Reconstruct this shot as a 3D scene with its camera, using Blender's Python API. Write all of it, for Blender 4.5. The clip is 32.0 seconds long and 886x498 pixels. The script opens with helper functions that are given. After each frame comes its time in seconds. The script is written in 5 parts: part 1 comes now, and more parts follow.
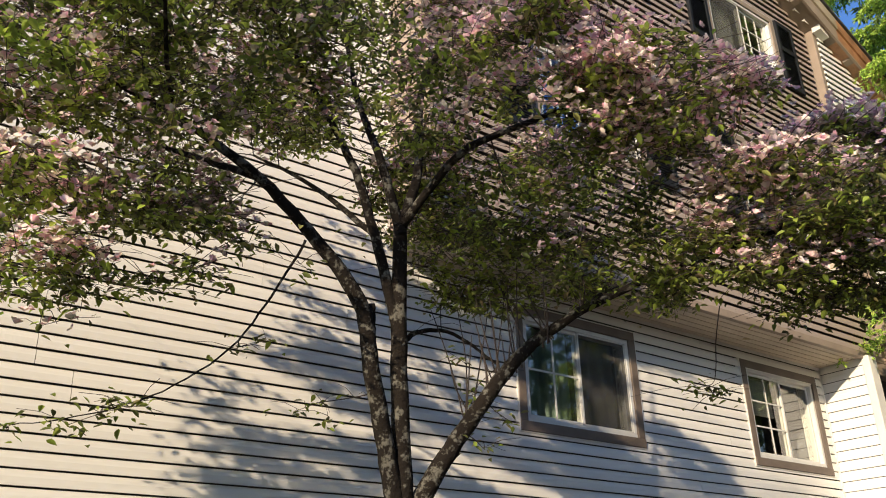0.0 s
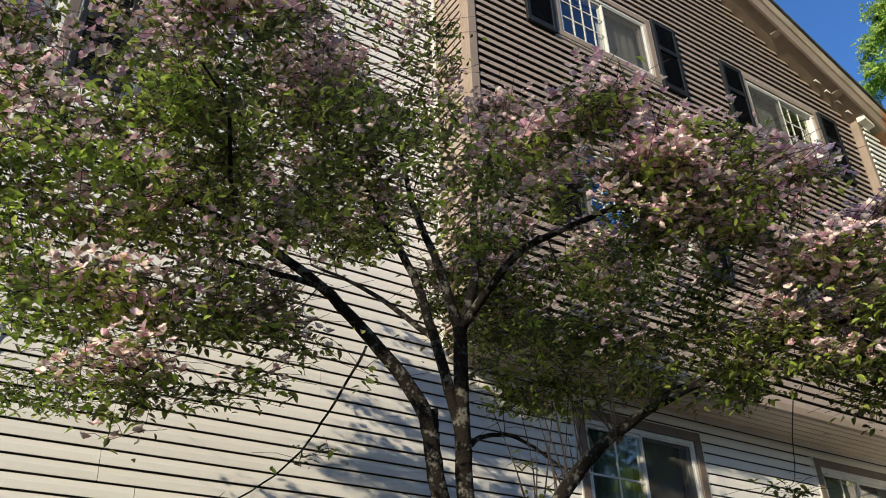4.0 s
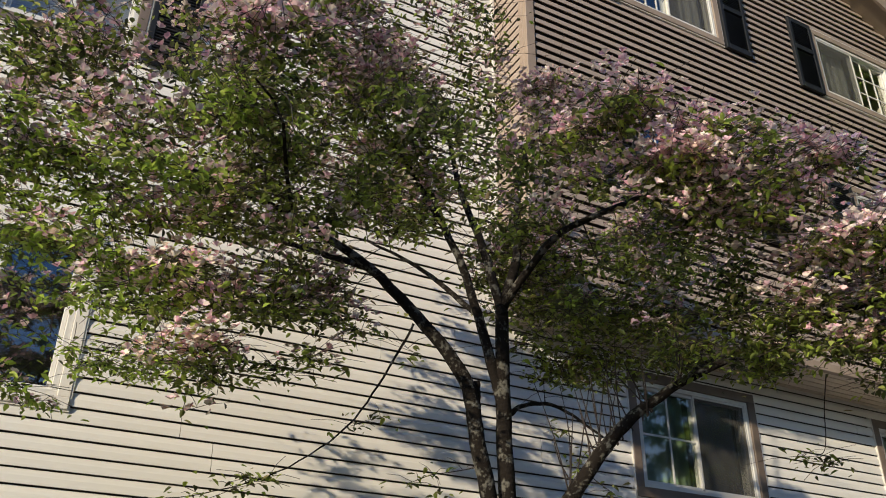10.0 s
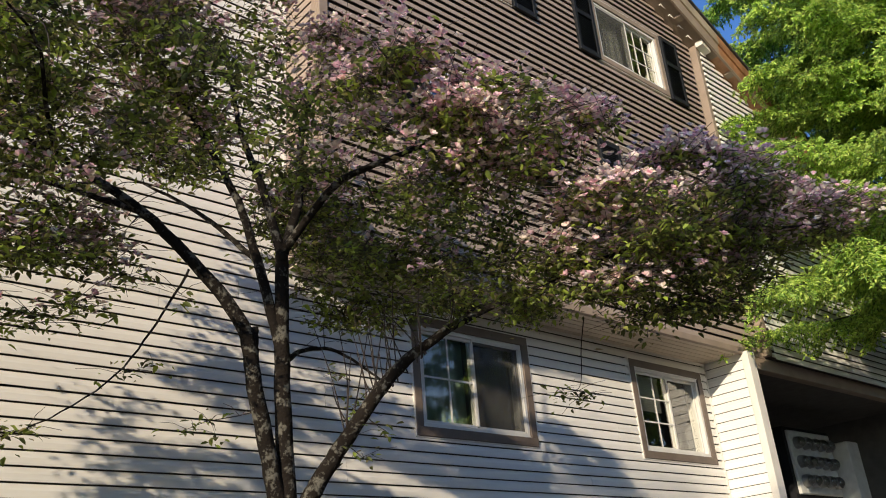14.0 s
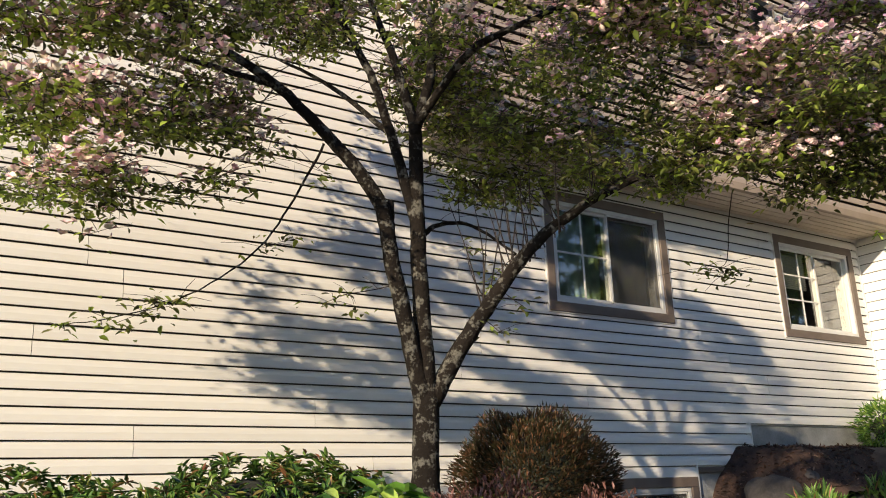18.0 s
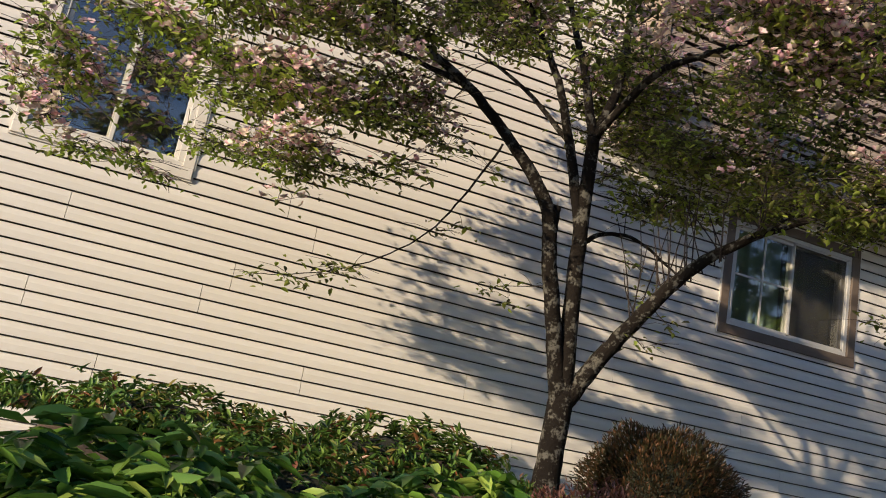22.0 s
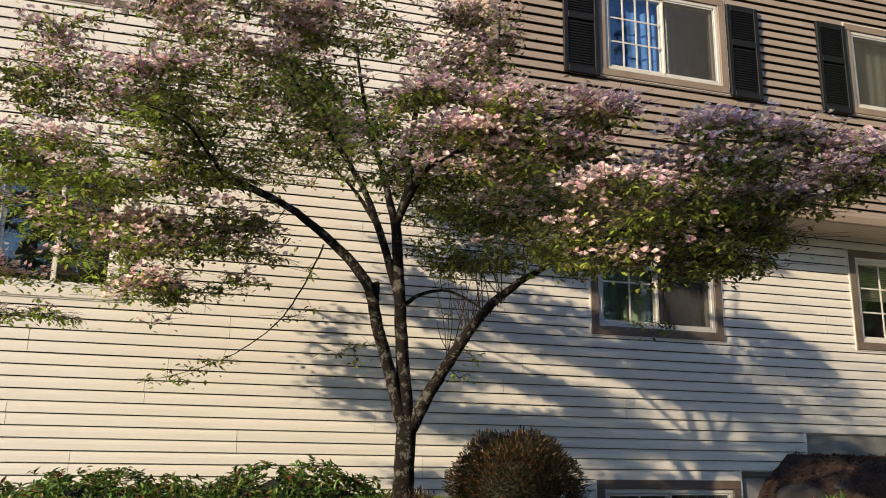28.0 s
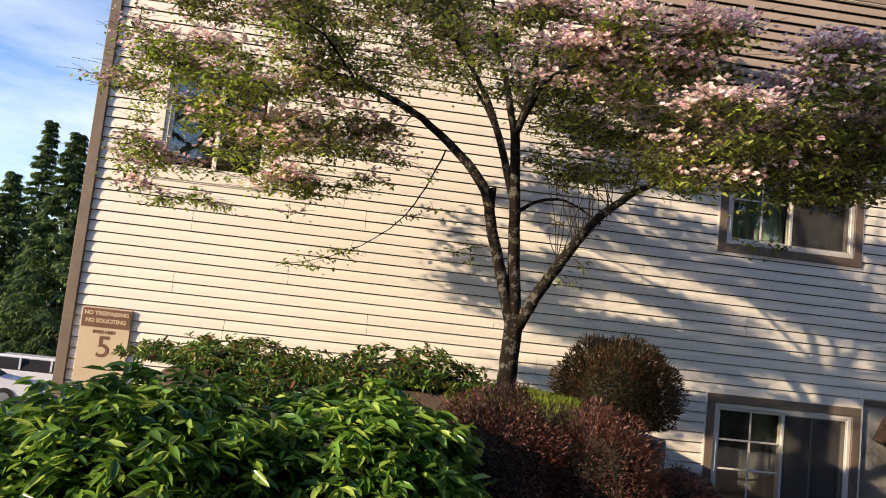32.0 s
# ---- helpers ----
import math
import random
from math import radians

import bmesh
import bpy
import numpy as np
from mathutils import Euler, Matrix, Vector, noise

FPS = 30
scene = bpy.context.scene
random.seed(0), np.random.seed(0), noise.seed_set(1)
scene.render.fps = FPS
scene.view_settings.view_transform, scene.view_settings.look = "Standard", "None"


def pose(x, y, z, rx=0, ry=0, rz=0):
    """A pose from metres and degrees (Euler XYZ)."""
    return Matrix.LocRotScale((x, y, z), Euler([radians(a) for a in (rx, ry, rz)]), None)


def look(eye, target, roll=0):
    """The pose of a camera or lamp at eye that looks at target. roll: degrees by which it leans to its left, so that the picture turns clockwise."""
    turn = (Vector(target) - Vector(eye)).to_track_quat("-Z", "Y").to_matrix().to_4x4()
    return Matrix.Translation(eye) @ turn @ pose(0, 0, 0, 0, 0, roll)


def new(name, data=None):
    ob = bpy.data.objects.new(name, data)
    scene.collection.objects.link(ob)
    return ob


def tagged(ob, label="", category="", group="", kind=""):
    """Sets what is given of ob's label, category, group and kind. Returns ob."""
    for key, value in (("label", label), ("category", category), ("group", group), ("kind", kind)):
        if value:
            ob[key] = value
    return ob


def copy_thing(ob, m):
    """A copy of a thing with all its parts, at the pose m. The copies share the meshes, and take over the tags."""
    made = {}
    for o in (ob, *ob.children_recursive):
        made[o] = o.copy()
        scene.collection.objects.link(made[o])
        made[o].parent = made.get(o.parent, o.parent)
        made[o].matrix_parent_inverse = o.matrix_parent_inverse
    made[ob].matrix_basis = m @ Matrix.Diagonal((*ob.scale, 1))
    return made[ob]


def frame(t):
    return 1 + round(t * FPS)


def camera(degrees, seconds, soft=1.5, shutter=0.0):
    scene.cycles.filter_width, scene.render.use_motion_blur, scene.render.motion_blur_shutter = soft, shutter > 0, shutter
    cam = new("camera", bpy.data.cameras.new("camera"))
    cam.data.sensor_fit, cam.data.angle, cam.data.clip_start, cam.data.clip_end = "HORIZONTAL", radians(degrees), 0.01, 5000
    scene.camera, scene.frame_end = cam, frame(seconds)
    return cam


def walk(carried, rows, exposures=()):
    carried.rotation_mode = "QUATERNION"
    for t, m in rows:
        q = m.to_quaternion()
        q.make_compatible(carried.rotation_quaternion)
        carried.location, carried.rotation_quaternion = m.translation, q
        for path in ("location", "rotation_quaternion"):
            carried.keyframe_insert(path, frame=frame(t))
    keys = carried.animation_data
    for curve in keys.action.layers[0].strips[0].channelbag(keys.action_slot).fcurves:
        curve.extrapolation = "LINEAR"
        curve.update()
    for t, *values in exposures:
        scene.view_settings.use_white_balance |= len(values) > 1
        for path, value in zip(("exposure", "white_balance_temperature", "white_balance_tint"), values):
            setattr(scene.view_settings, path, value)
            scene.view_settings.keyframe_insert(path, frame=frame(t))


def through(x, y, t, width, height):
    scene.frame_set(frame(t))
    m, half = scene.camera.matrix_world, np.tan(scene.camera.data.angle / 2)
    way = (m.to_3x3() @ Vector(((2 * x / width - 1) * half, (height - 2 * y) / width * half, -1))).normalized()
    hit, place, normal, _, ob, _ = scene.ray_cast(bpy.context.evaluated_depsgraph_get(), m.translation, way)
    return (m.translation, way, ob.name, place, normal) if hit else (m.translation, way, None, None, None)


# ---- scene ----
cam = camera(55.1, 32.0, soft=1.0)
PATH = [
    (0, (-5.171, -5.799, 1.155), (-4.072, -4.343, 1.976), -1.3),
    (0.5, (-5.121, -5.705, 1.232), (-4.083, -4.259, 2.144), -2.0),
    (1, (-5.125, -5.691, 1.244), (-4.141, -4.265, 2.242), -2.3),
    (1.5, (-5.121, -5.719, 1.224), (-4.19, -4.29, 2.27), -1.9),
    (2, (-5.17, -5.759, 1.143), (-4.293, -4.313, 2.211), -1.5),
    (2.5, (-5.172, -5.724, 1.194), (-4.287, -4.256, 2.223), -0.9),
    (3, (-5.163, -5.68, 1.193), (-4.241, -4.209, 2.187), -1.1),
    (3.5, (-5.16, -5.684, 1.185), (-4.219, -4.225, 2.178), -1.5),
    (4, (-5.212, -5.739, 1.142), (-4.265, -4.32, 2.187), -1.9),
    (4.5, (-5.165, -5.668, 1.198), (-4.209, -4.268, 2.258), -1.8),
    (6.5, (-5.195, -5.685, 1.161), (-4.202, -4.316, 2.228), -3.0),
    (7, (-5.215, -5.837, 1.139), (-4.235, -4.459, 2.206), -2.0),
    (7.5, (-5.22, -6.031, 1.16), (-4.332, -4.584, 2.216), -0.2),
    (8, (-5.238, -6.136, 1.141), (-4.427, -4.588, 2.114), 1.6),
    (8.5, (-5.259, -6.164, 1.145), (-4.441, -4.578, 2.047), 1.5),
    (9, (-5.26, -6.151, 1.154), (-4.447, -4.563, 2.058), 1.3),
    (9.5, (-5.261, -6.184, 1.155), (-4.437, -4.612, 2.077), 1.2),
    (10, (-5.254, -6.189, 1.153), (-4.432, -4.624, 2.089), 0.8),
    (10.5, (-5.229, -6.184, 1.159), (-4.375, -4.638, 2.098), 0.3),
    (11, (-5.212, -6.162, 1.167), (-4.247, -4.696, 2.125), -1.3),
    (11.5, (-5.223, -6.251, 1.138), (-4.149, -4.845, 2.069), -2.7),
    (12, (-5.197, -6.282, 1.125), (-4.041, -4.9, 1.994), -4.2),
    (12.5, (-5.192, -6.293, 1.125), (-3.989, -4.923, 1.948), -4.7),
    (13, (-5.189, -6.289, 1.134), (-3.956, -4.934, 1.937), -4.9),
    (13.5, (-5.197, -6.285, 1.111), (-3.953, -4.944, 1.919), -4.9),
    (15.5, (-5.172, -6.2, 1.14), (-4.012, -4.799, 1.974), -4.2),
    (16, (-5.172, -6.144, 1.142), (-4.054, -4.693, 1.947), -4.0),
    (16.5, (-5.162, -6.149, 1.166), (-4.082, -4.611, 1.85), -2.9),
    (17, (-5.172, -6.147, 1.174), (-4.119, -4.545, 1.743), -2.3),
    (17.5, (-5.17, -6.137, 1.174), (-4.11, -4.529, 1.711), -2.2),
    (18, (-5.151, -6.123, 1.16), (-4.1, -4.515, 1.715), -1.9),
    (18.5, (-5.139, -6.167, 1.148), (-4.123, -4.543, 1.724), -0.9),
    (19, (-5.149, -6.191, 1.123), (-4.178, -4.559, 1.752), -0.1),
    (19.5, (-5.16, -6.172, 1.133), (-4.237, -4.54, 1.828), 1.7),
    (20, (-5.133, -6.119, 1.148), (-4.259, -4.555, 2.038), 2.9),
    (20.5, (-5.088, -6.048, 1.157), (-4.234, -4.478, 2.054), 7.6),
    (21, (-5.081, -6.045, 1.173), (-4.283, -4.379, 1.937), 8.4),
    (21.5, (-5.115, -6.228, 1.199), (-4.443, -4.421, 1.732), 0.1),
    (22, (-5.105, -6.504, 1.221), (-4.454, -4.671, 1.687), 10.8),
    (22.5, (-4.964, -6.782, 1.207), (-4.221, -4.976, 1.638), 12.3),
    (23, (-4.861, -7.071, 1.183), (-4.065, -5.274, 1.551), 13.7),
    (23.5, (-4.842, -7.312, 1.22), (-4.077, -5.495, 1.556), 15.3),
    (24, (-4.706, -7.542, 1.293), (-4.014, -5.699, 1.645), 16.0),
    (24.5, (-4.494, -7.668, 1.333), (-3.946, -5.805, 1.81), 18.2),
    (25, (-4.248, -7.78, 1.399), (-3.829, -5.903, 1.948), 10.6),
    (25.5, (-4.162, -7.961, 1.416), (-3.675, -6.105, 1.981), 2.6),
    (27.5, (-4.211, -8.445, 1.474), (-3.693, -6.59, 2.012), 1.1),
    (28, (-4.232, -8.525, 1.471), (-3.68, -6.661, 1.944), 0.9),
    (28.5, (-4.228, -8.566, 1.468), (-3.66, -6.713, 1.964), 0.8),
    (29, (-4.219, -8.589, 1.46), (-3.663, -6.765, 2.062), 0.5),
    (29.5, (-4.226, -8.627, 1.448), (-3.68, -6.799, 2.046), 0.8),
    (30, (-4.234, -8.639, 1.439), (-3.704, -6.788, 1.98), 0.9),
    (30.5, (-4.175, -8.591, 1.457), (-3.756, -6.702, 1.962), 2.0),
    (31, (-4.075, -8.6, 1.474), (-3.801, -6.672, 1.933), 5.4),
    (31.5, (-4.001, -8.773, 1.474), (-3.689, -6.815, 1.742), 5.3),
    (32, (-3.938, -8.991, 1.46), (-3.736, -7.013, 1.681), 6.2),
]
LIGHTNESS = [(0, 0.53, 6290, 7), (1, 0.43, 5890, 4), (4, 0.33, 5790, 2), (7, 0.28, 5890, 3), (11, 0.23, 5980, 4), (13, 0.29, 6080, 6), (16, 0.28, 5880, 6), (17, 0.35, 6080, 8), (18, 0.65, 6230, 7), (19, 0.7, 6280, 6), (21, 0.43, 6230, 5), (22, 0.3, 6480, 8), (23, 0.78, 6180, 8), (24, 0.73, 6380, 6), (25, 0.55, 6530, 7), (28, 0.44, 6610, 6), (30, 0.42, 6610, 5), (31, 0.38, 6810, 9), (32, 0.74, 6960, 12)]
walk(cam, [(t, look(eye, target, roll)) for t, eye, target, roll in PATH], LIGHTNESS)

# ---- light ----
SUN_WAY = Vector((2.0, 1.0, -0.75)).normalized()
world = bpy.data.worlds.new("sky")
scene.world = world
world.use_nodes = True
wn = world.node_tree.nodes
sky = wn.new("ShaderNodeTexSky")
sky.sky_type = "NISHITA"
sky.sun_disc = False
sky.ozone_density, sky.dust_density, sky.air_density = 3.0, 0.2, 1.0
sky.sun_elevation = math.asin(-SUN_WAY.z)
sky.sun_rotation = math.atan2(-SUN_WAY.x, -SUN_WAY.y)
# thin wisps of cloud, stretched sideways
wl = world.node_tree.links
wco, wmap, wnz, wmr, wmix = wn.new("ShaderNodeTexCoord"), wn.new("ShaderNodeMapping"), wn.new("ShaderNodeTexNoise"), wn.new("ShaderNodeMapRange"), wn.new("ShaderNodeMix")
wmap.inputs["Scale"].default_value = (1.2, 1.2, 5.0)
wnz.inputs["Scale"].default_value, wnz.inputs["Detail"].default_value, wnz.inputs["Roughness"].default_value = 2.6, 7, 0.6
wmr.inputs["From Min"].default_value, wmr.inputs["From Max"].default_value = 0.36, 0.75
wmr.inputs["To Max"].default_value = 0.8
wmix.data_type = "RGBA"
wmix.inputs[7].default_value = (5.5, 5.8, 6.2, 1)
wl.new(wco.outputs["Generated"], wmap.inputs["Vector"])
wl.new(wmap.outputs[0], wnz.inputs["Vector"])
wl.new(wnz.outputs[0], wmr.inputs["Value"])
wsep, whi, wmul = wn.new("ShaderNodeSeparateXYZ"), wn.new("ShaderNodeMapRange"), wn.new("ShaderNodeMath")
wmul.operation = "MULTIPLY"
whi.inputs["From Min"].default_value, whi.inputs["From Max"].default_value = 0.15, 0.5
whi.inputs["To Min"].default_value, whi.inputs["To Max"].default_value = 1.0, 0.0
wl.new(wco.outputs["Generated"], wsep.inputs[0])
wl.new(wsep.outputs[2], whi.inputs["Value"])
wl.new(wmr.outputs[0], wmul.inputs[0])
wl.new(whi.outputs[0], wmul.inputs[1])
wl.new(wmul.outputs[0], wmix.inputs[0])
whs = wn.new("ShaderNodeHueSaturation")
whs.inputs["Hue"].default_value, whs.inputs["Saturation"].default_value, whs.inputs["Value"].default_value = 0.513, 1.15, 1.05
wl.new(sky.outputs[0], whs.inputs["Color"])
wl.new(whs.outputs[0], wmix.inputs[6])
wl.new(wmix.outputs[2], wn["Background"].inputs[0])
wn["Background"].inputs[1].default_value = 0.15
sun_data = bpy.data.lights.new("sun", "SUN")
sun_data.energy = 5.0
sun_data.angle = radians(0.6)
sun_data.color = (1.0, 0.8, 0.56)
sun = new("sun", sun_data)
sun.matrix_world = look((0, 0, 0), SUN_WAY)

# ---- materials ----
def material(name, color, rough=0.6, spread=0.12, scale=6.0, fine=60.0, bump=0.15, metal=0.0, rnd=0.0, dark=None, spec=0.5, edge=(0.3, 0.7)):
    """A surface with stains at one scale, grain at another and a little relief."""
    m = bpy.data.materials.new(name)
    m.use_nodes = True
    n, l = m.node_tree.nodes, m.node_tree.links
    b = n["Principled BSDF"]
    b.inputs["Roughness"].default_value = rough
    b.inputs["Metallic"].default_value = metal
    b.inputs["Specular IOR Level"].default_value = spec
    co = n.new("ShaderNodeTexCoord")
    n1, n2 = n.new("ShaderNodeTexNoise"), n.new("ShaderNodeTexNoise")
    for x, sc in ((n1, scale), (n2, fine)):
        x.inputs["Scale"].default_value = sc
        x.inputs["Detail"].default_value = 5
        l.new(co.outputs["Object"], x.inputs["Vector"])
    mix = n.new("ShaderNodeMix")
    mix.data_type = "RGBA"
    lo = dark or [c * (1 - 2 * spread) for c in color]
    mix.inputs[6].default_value = (*lo, 1)
    mix.inputs[7].default_value = (*[min(1, c * (1 + spread)) for c in color], 1)
    ramp = n.new("ShaderNodeMapRange")
    ramp.inputs["From Min"].default_value, ramp.inputs["From Max"].default_value = edge
    add = n.new("ShaderNodeMath")
    add.operation = "MULTIPLY_ADD"
    add.inputs[1].default_value = 0.35
    l.new(n2.outputs[0], add.inputs[0])
    l.new(n1.outputs[0], add.inputs[2])
    sub = n.new("ShaderNodeMath")
    sub.operation = "SUBTRACT"
    sub.inputs[1].default_value = 0.17
    l.new(add.outputs[0], sub.inputs[0])
    l.new(sub.outputs[0], ramp.inputs["Value"])
    l.new(ramp.outputs[0], mix.inputs[0])
    out = mix.outputs[2]
    if rnd:
        info = n.new("ShaderNodeObjectInfo")
        hsv = n.new("ShaderNodeHueSaturation")
        mr = n.new("ShaderNodeMapRange")
        mr.inputs["To Min"].default_value, mr.inputs["To Max"].default_value = 1 - rnd, 1 + rnd
        l.new(info.outputs["Random"], mr.inputs["Value"])
        l.new(mr.outputs[0], hsv.inputs["Value"])
        l.new(out, hsv.inputs["Color"])
        out = hsv.outputs[0]
    l.new(out, b.inputs["Base Color"])
    if bump:
        bp = n.new("ShaderNodeBump")
        bp.inputs["Strength"].default_value = bump
        bp.inputs["Distance"].default_value = 0.01
        l.new(n2.outputs[0], bp.inputs["Height"])
        l.new(bp.outputs[0], b.inputs["Normal"])
    return m


def leafy(name, colors, through=0.35, rough=0.5, scale=0.9):
    """Leaves or petals: each one takes its own tint; light passes through them."""
    m = bpy.data.materials.new(name)
    m.use_nodes = True
    n, l = m.node_tree.nodes, m.node_tree.links
    b, o = n["Principled BSDF"], n["Material Output"]
    geo = n.new("ShaderNodeNewGeometry")
    ramp = n.new("ShaderNodeValToRGB")
    el = ramp.color_ramp.elements
    while len(el) < len(colors):
        el.new(0.5)
    for k, c in enumerate(colors):
        el[k].position = k / (len(colors) - 1)
        el[k].color = (*c, 1)
    l.new(geo.outputs["Random Per Island"], ramp.inputs[0])
    co, nz, hsv, mr = n.new("ShaderNodeTexCoord"), n.new("ShaderNodeTexNoise"), n.new("ShaderNodeHueSaturation"), n.new("ShaderNodeMapRange")
    nz.inputs["Scale"].default_value = scale
    l.new(co.outputs["Object"], nz.inputs["Vector"])
    mr.inputs["From Min"].default_value, mr.inputs["From Max"].default_value = 0.3, 0.7
    mr.inputs["To Min"].default_value, mr.inputs["To Max"].default_value = 0.75, 1.25
    l.new(nz.outputs[0], mr.inputs["Value"])
    l.new(mr.outputs[0], hsv.inputs["Value"])
    l.new(ramp.outputs[0], hsv.inputs["Color"])
    l.new(hsv.outputs[0], b.inputs["Base Color"])
    b.inputs["Roughness"].default_value = rough
    t = n.new("ShaderNodeBsdfTranslucent")
    l.new(hsv.outputs[0], t.inputs["Color"])
    mx = n.new("ShaderNodeMixShader")
    mx.inputs[0].default_value = through
    l.new(b.outputs[0], mx.inputs[1])
    l.new(t.outputs[0], mx.inputs[2])
    l.new(mx.outputs[0], o.inputs["Surface"])
    return m


def glass_material(name, tint=(0.9, 0.95, 0.93), gloss=1.0):
    m = bpy.data.materials.new(name)
    m.use_nodes = True
    n, l = m.node_tree.nodes, m.node_tree.links
    tr, gl, fr, mx = n.new("ShaderNodeBsdfTransparent"), n.new("ShaderNodeBsdfGlossy"), n.new("ShaderNodeFresnel"), n.new("ShaderNodeMixShader")
    tr.inputs[0].default_value = (*tint, 1)
    gl.inputs["Roughness"].default_value = 0.02
    gl.inputs["Color"].default_value = (gloss, gloss, gloss, 1)
    fr.inputs["IOR"].default_value = 2.3
    l.new(fr.outputs[0], mx.inputs[0])
    l.new(tr.outputs[0], mx.inputs[1])
    l.new(gl.outputs[0], mx.inputs[2])
    l.new(mx.outputs[0], n["Material Output"].inputs["Surface"])
    return m


CREAM = material("cream_siding", (0.7, 0.67, 0.615), 0.55, 0.035, 1.3, 40, 0.05, rnd=0.03)
TAN = material("tan_siding", (0.33, 0.262, 0.216), 0.6, 0.05, 1.5, 40, 0.05, rnd=0.05)
FARW = material("white_siding", (0.74, 0.72, 0.68), 0.55, 0.03, 1.3, 40, 0.05, rnd=0.03)
# wall backing in a dark tone that puts lap shade into the board gaps
SHADE_SHEATH = material("shade_sheathing", (0.06, 0.05, 0.042), 0.9)
TRIM = material("brown_trim", (0.145, 0.11, 0.087), 0.6, 0.1, 5, 80, 0.1)
TRIM_TAN = material("tan_trim", (0.28, 0.215, 0.165), 0.6, 0.08, 4, 80, 0.1)
TRIM_PALE = material("pale_trim", (0.7, 0.66, 0.6), 0.6, 0.05, 4, 80, 0.08)
VINYL = material("white_vinyl", (0.62, 0.6, 0.56), 0.4, 0.04, 8, 90, 0.03)
SHUT = material("black_shutter", (0.012, 0.013, 0.016), 0.6, 0.15, 5, 80, 0.1, spec=0.25)
SOFFIT = material("soffit_panel", (0.55, 0.47, 0.37), 0.6, 0.05, 4, 60, 0.05)
SOFFIT_DARK = material("tan_soffit", (0.2, 0.155, 0.118), 0.65, 0.08, 4, 60, 0.05)
EAVE = material("eave_paint", (0.36, 0.29, 0.21), 0.6, 0.12, 3, 60, 0.1)
FASCIA = material("cedar_fascia", (0.34, 0.17, 0.085), 0.55, 0.25, 4, 50, 0.2)
SHINGLE = material("roof_shingle", (0.06, 0.055, 0.05), 0.9, 0.25, 8, 90, 0.6)
CONCRETE = material("concrete", (0.24, 0.24, 0.23), 0.85, 0.2, 3, 60, 0.35)
BARK = material("bark", (0.1, 0.094, 0.08), 0.9, 0.2, 15, 60, 0.9, dark=(0.014, 0.011, 0.009), edge=(0.53, 0.66), spec=0.12)
TWIG = material("twig_bark", (0.035, 0.024, 0.02), 0.8, 0.3, 10, 60, 0.3)
SOIL = material("soil", (0.075, 0.05, 0.035), 0.95, 0.3, 5, 45, 0.8)
MULCH = material("bark_mulch", (0.042, 0.022, 0.015), 0.95, 0.35, 9, 70, 0.9)
ROCK = material("boulder", (0.06, 0.052, 0.047), 0.9, 0.3, 5, 40, 0.9)
ASPHALT = material("asphalt", (0.16, 0.158, 0.155), 0.9, 0.2, 3, 120, 0.4)
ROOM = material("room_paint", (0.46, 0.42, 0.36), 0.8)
# darker copy of the room paint, with interior shade put into it
SHADE_PAINT = material("shade_toned_paint", (0.1, 0.1, 0.1), 0.8)
BLIND = material("blind_slat", (0.7, 0.69, 0.66), 0.5, 0.03)
CURTAIN = material("pale_curtain", (0.6, 0.6, 0.58), 0.8, 0.08, 12, 60, 0.2)
# green of the trees reflected in the pane, put into curtain cloth
MIRRORED_GREEN = material("mirrored_green_curtain", (0.2, 0.27, 0.22), 0.8, 0.1, 9, 60, 0.2)
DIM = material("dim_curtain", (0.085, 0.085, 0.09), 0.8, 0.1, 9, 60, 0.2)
BLUE = material("blue_curtain", (0.07, 0.2, 0.55), 0.8, 0.15, 9, 60, 0.2)
SIGN = material("sign_face", (0.5, 0.41, 0.29), 0.5, 0.05)
SIGN_DARK = material("sign_brown", (0.14, 0.065, 0.035), 0.5, 0.08)
GREY = material("meter_grey", (0.62, 0.62, 0.6), 0.45, 0.06, 8, 60, 0.05)
METAL = material("dull_metal", (0.4, 0.4, 0.4), 0.4, 0.1, 8, 60, 0.05, metal=0.8)
CARPAINT = material("white_car_paint", (0.7, 0.71, 0.73), 0.25, 0.02, 4, 60, 0.0)
RUBBER = material("tyre_rubber", (0.02, 0.02, 0.02), 0.85)
# near-black colour painted on shrub cores for the shade deep inside
INNER_SHADE = material("inner_shade_tone", (0.02, 0.022, 0.012), 0.95, 0.3, 12, 60, 0.6)
GLASS = glass_material("window_glass")


def screen_material(name):
    m = bpy.data.materials.new(name)
    m.use_nodes = True
    n, l = m.node_tree.nodes, m.node_tree.links
    tr, df, mx = n.new("ShaderNodeBsdfTransparent"), n.new("ShaderNodeBsdfDiffuse"), n.new("ShaderNodeMixShader")
    df.inputs[0].default_value = (0.09, 0.088, 0.085, 1)
    mx.inputs[0].default_value = 0.4
    l.new(tr.outputs[0], mx.inputs[1])
    l.new(df.outputs[0], mx.inputs[2])
    l.new(mx.outputs[0], n["Material Output"].inputs["Surface"])
    return m


MESH_SCREEN = screen_material("insect_screen")
DOGLEAF = leafy("dogwood_leaf", [(0.07, 0.075, 0.032), (0.13, 0.15, 0.045), (0.24, 0.3, 0.06), (0.44, 0.56, 0.08), (0.3, 0.22, 0.13)], 0.45)
# brighter copy of the dogwood leaf, with sun from behind put into its colour
BACKLITLEAF = leafy("backlit_dogwood_leaf", [(0.16, 0.22, 0.04), (0.32, 0.46, 0.06), (0.48, 0.62, 0.09), (0.56, 0.66, 0.14)], 0.5)
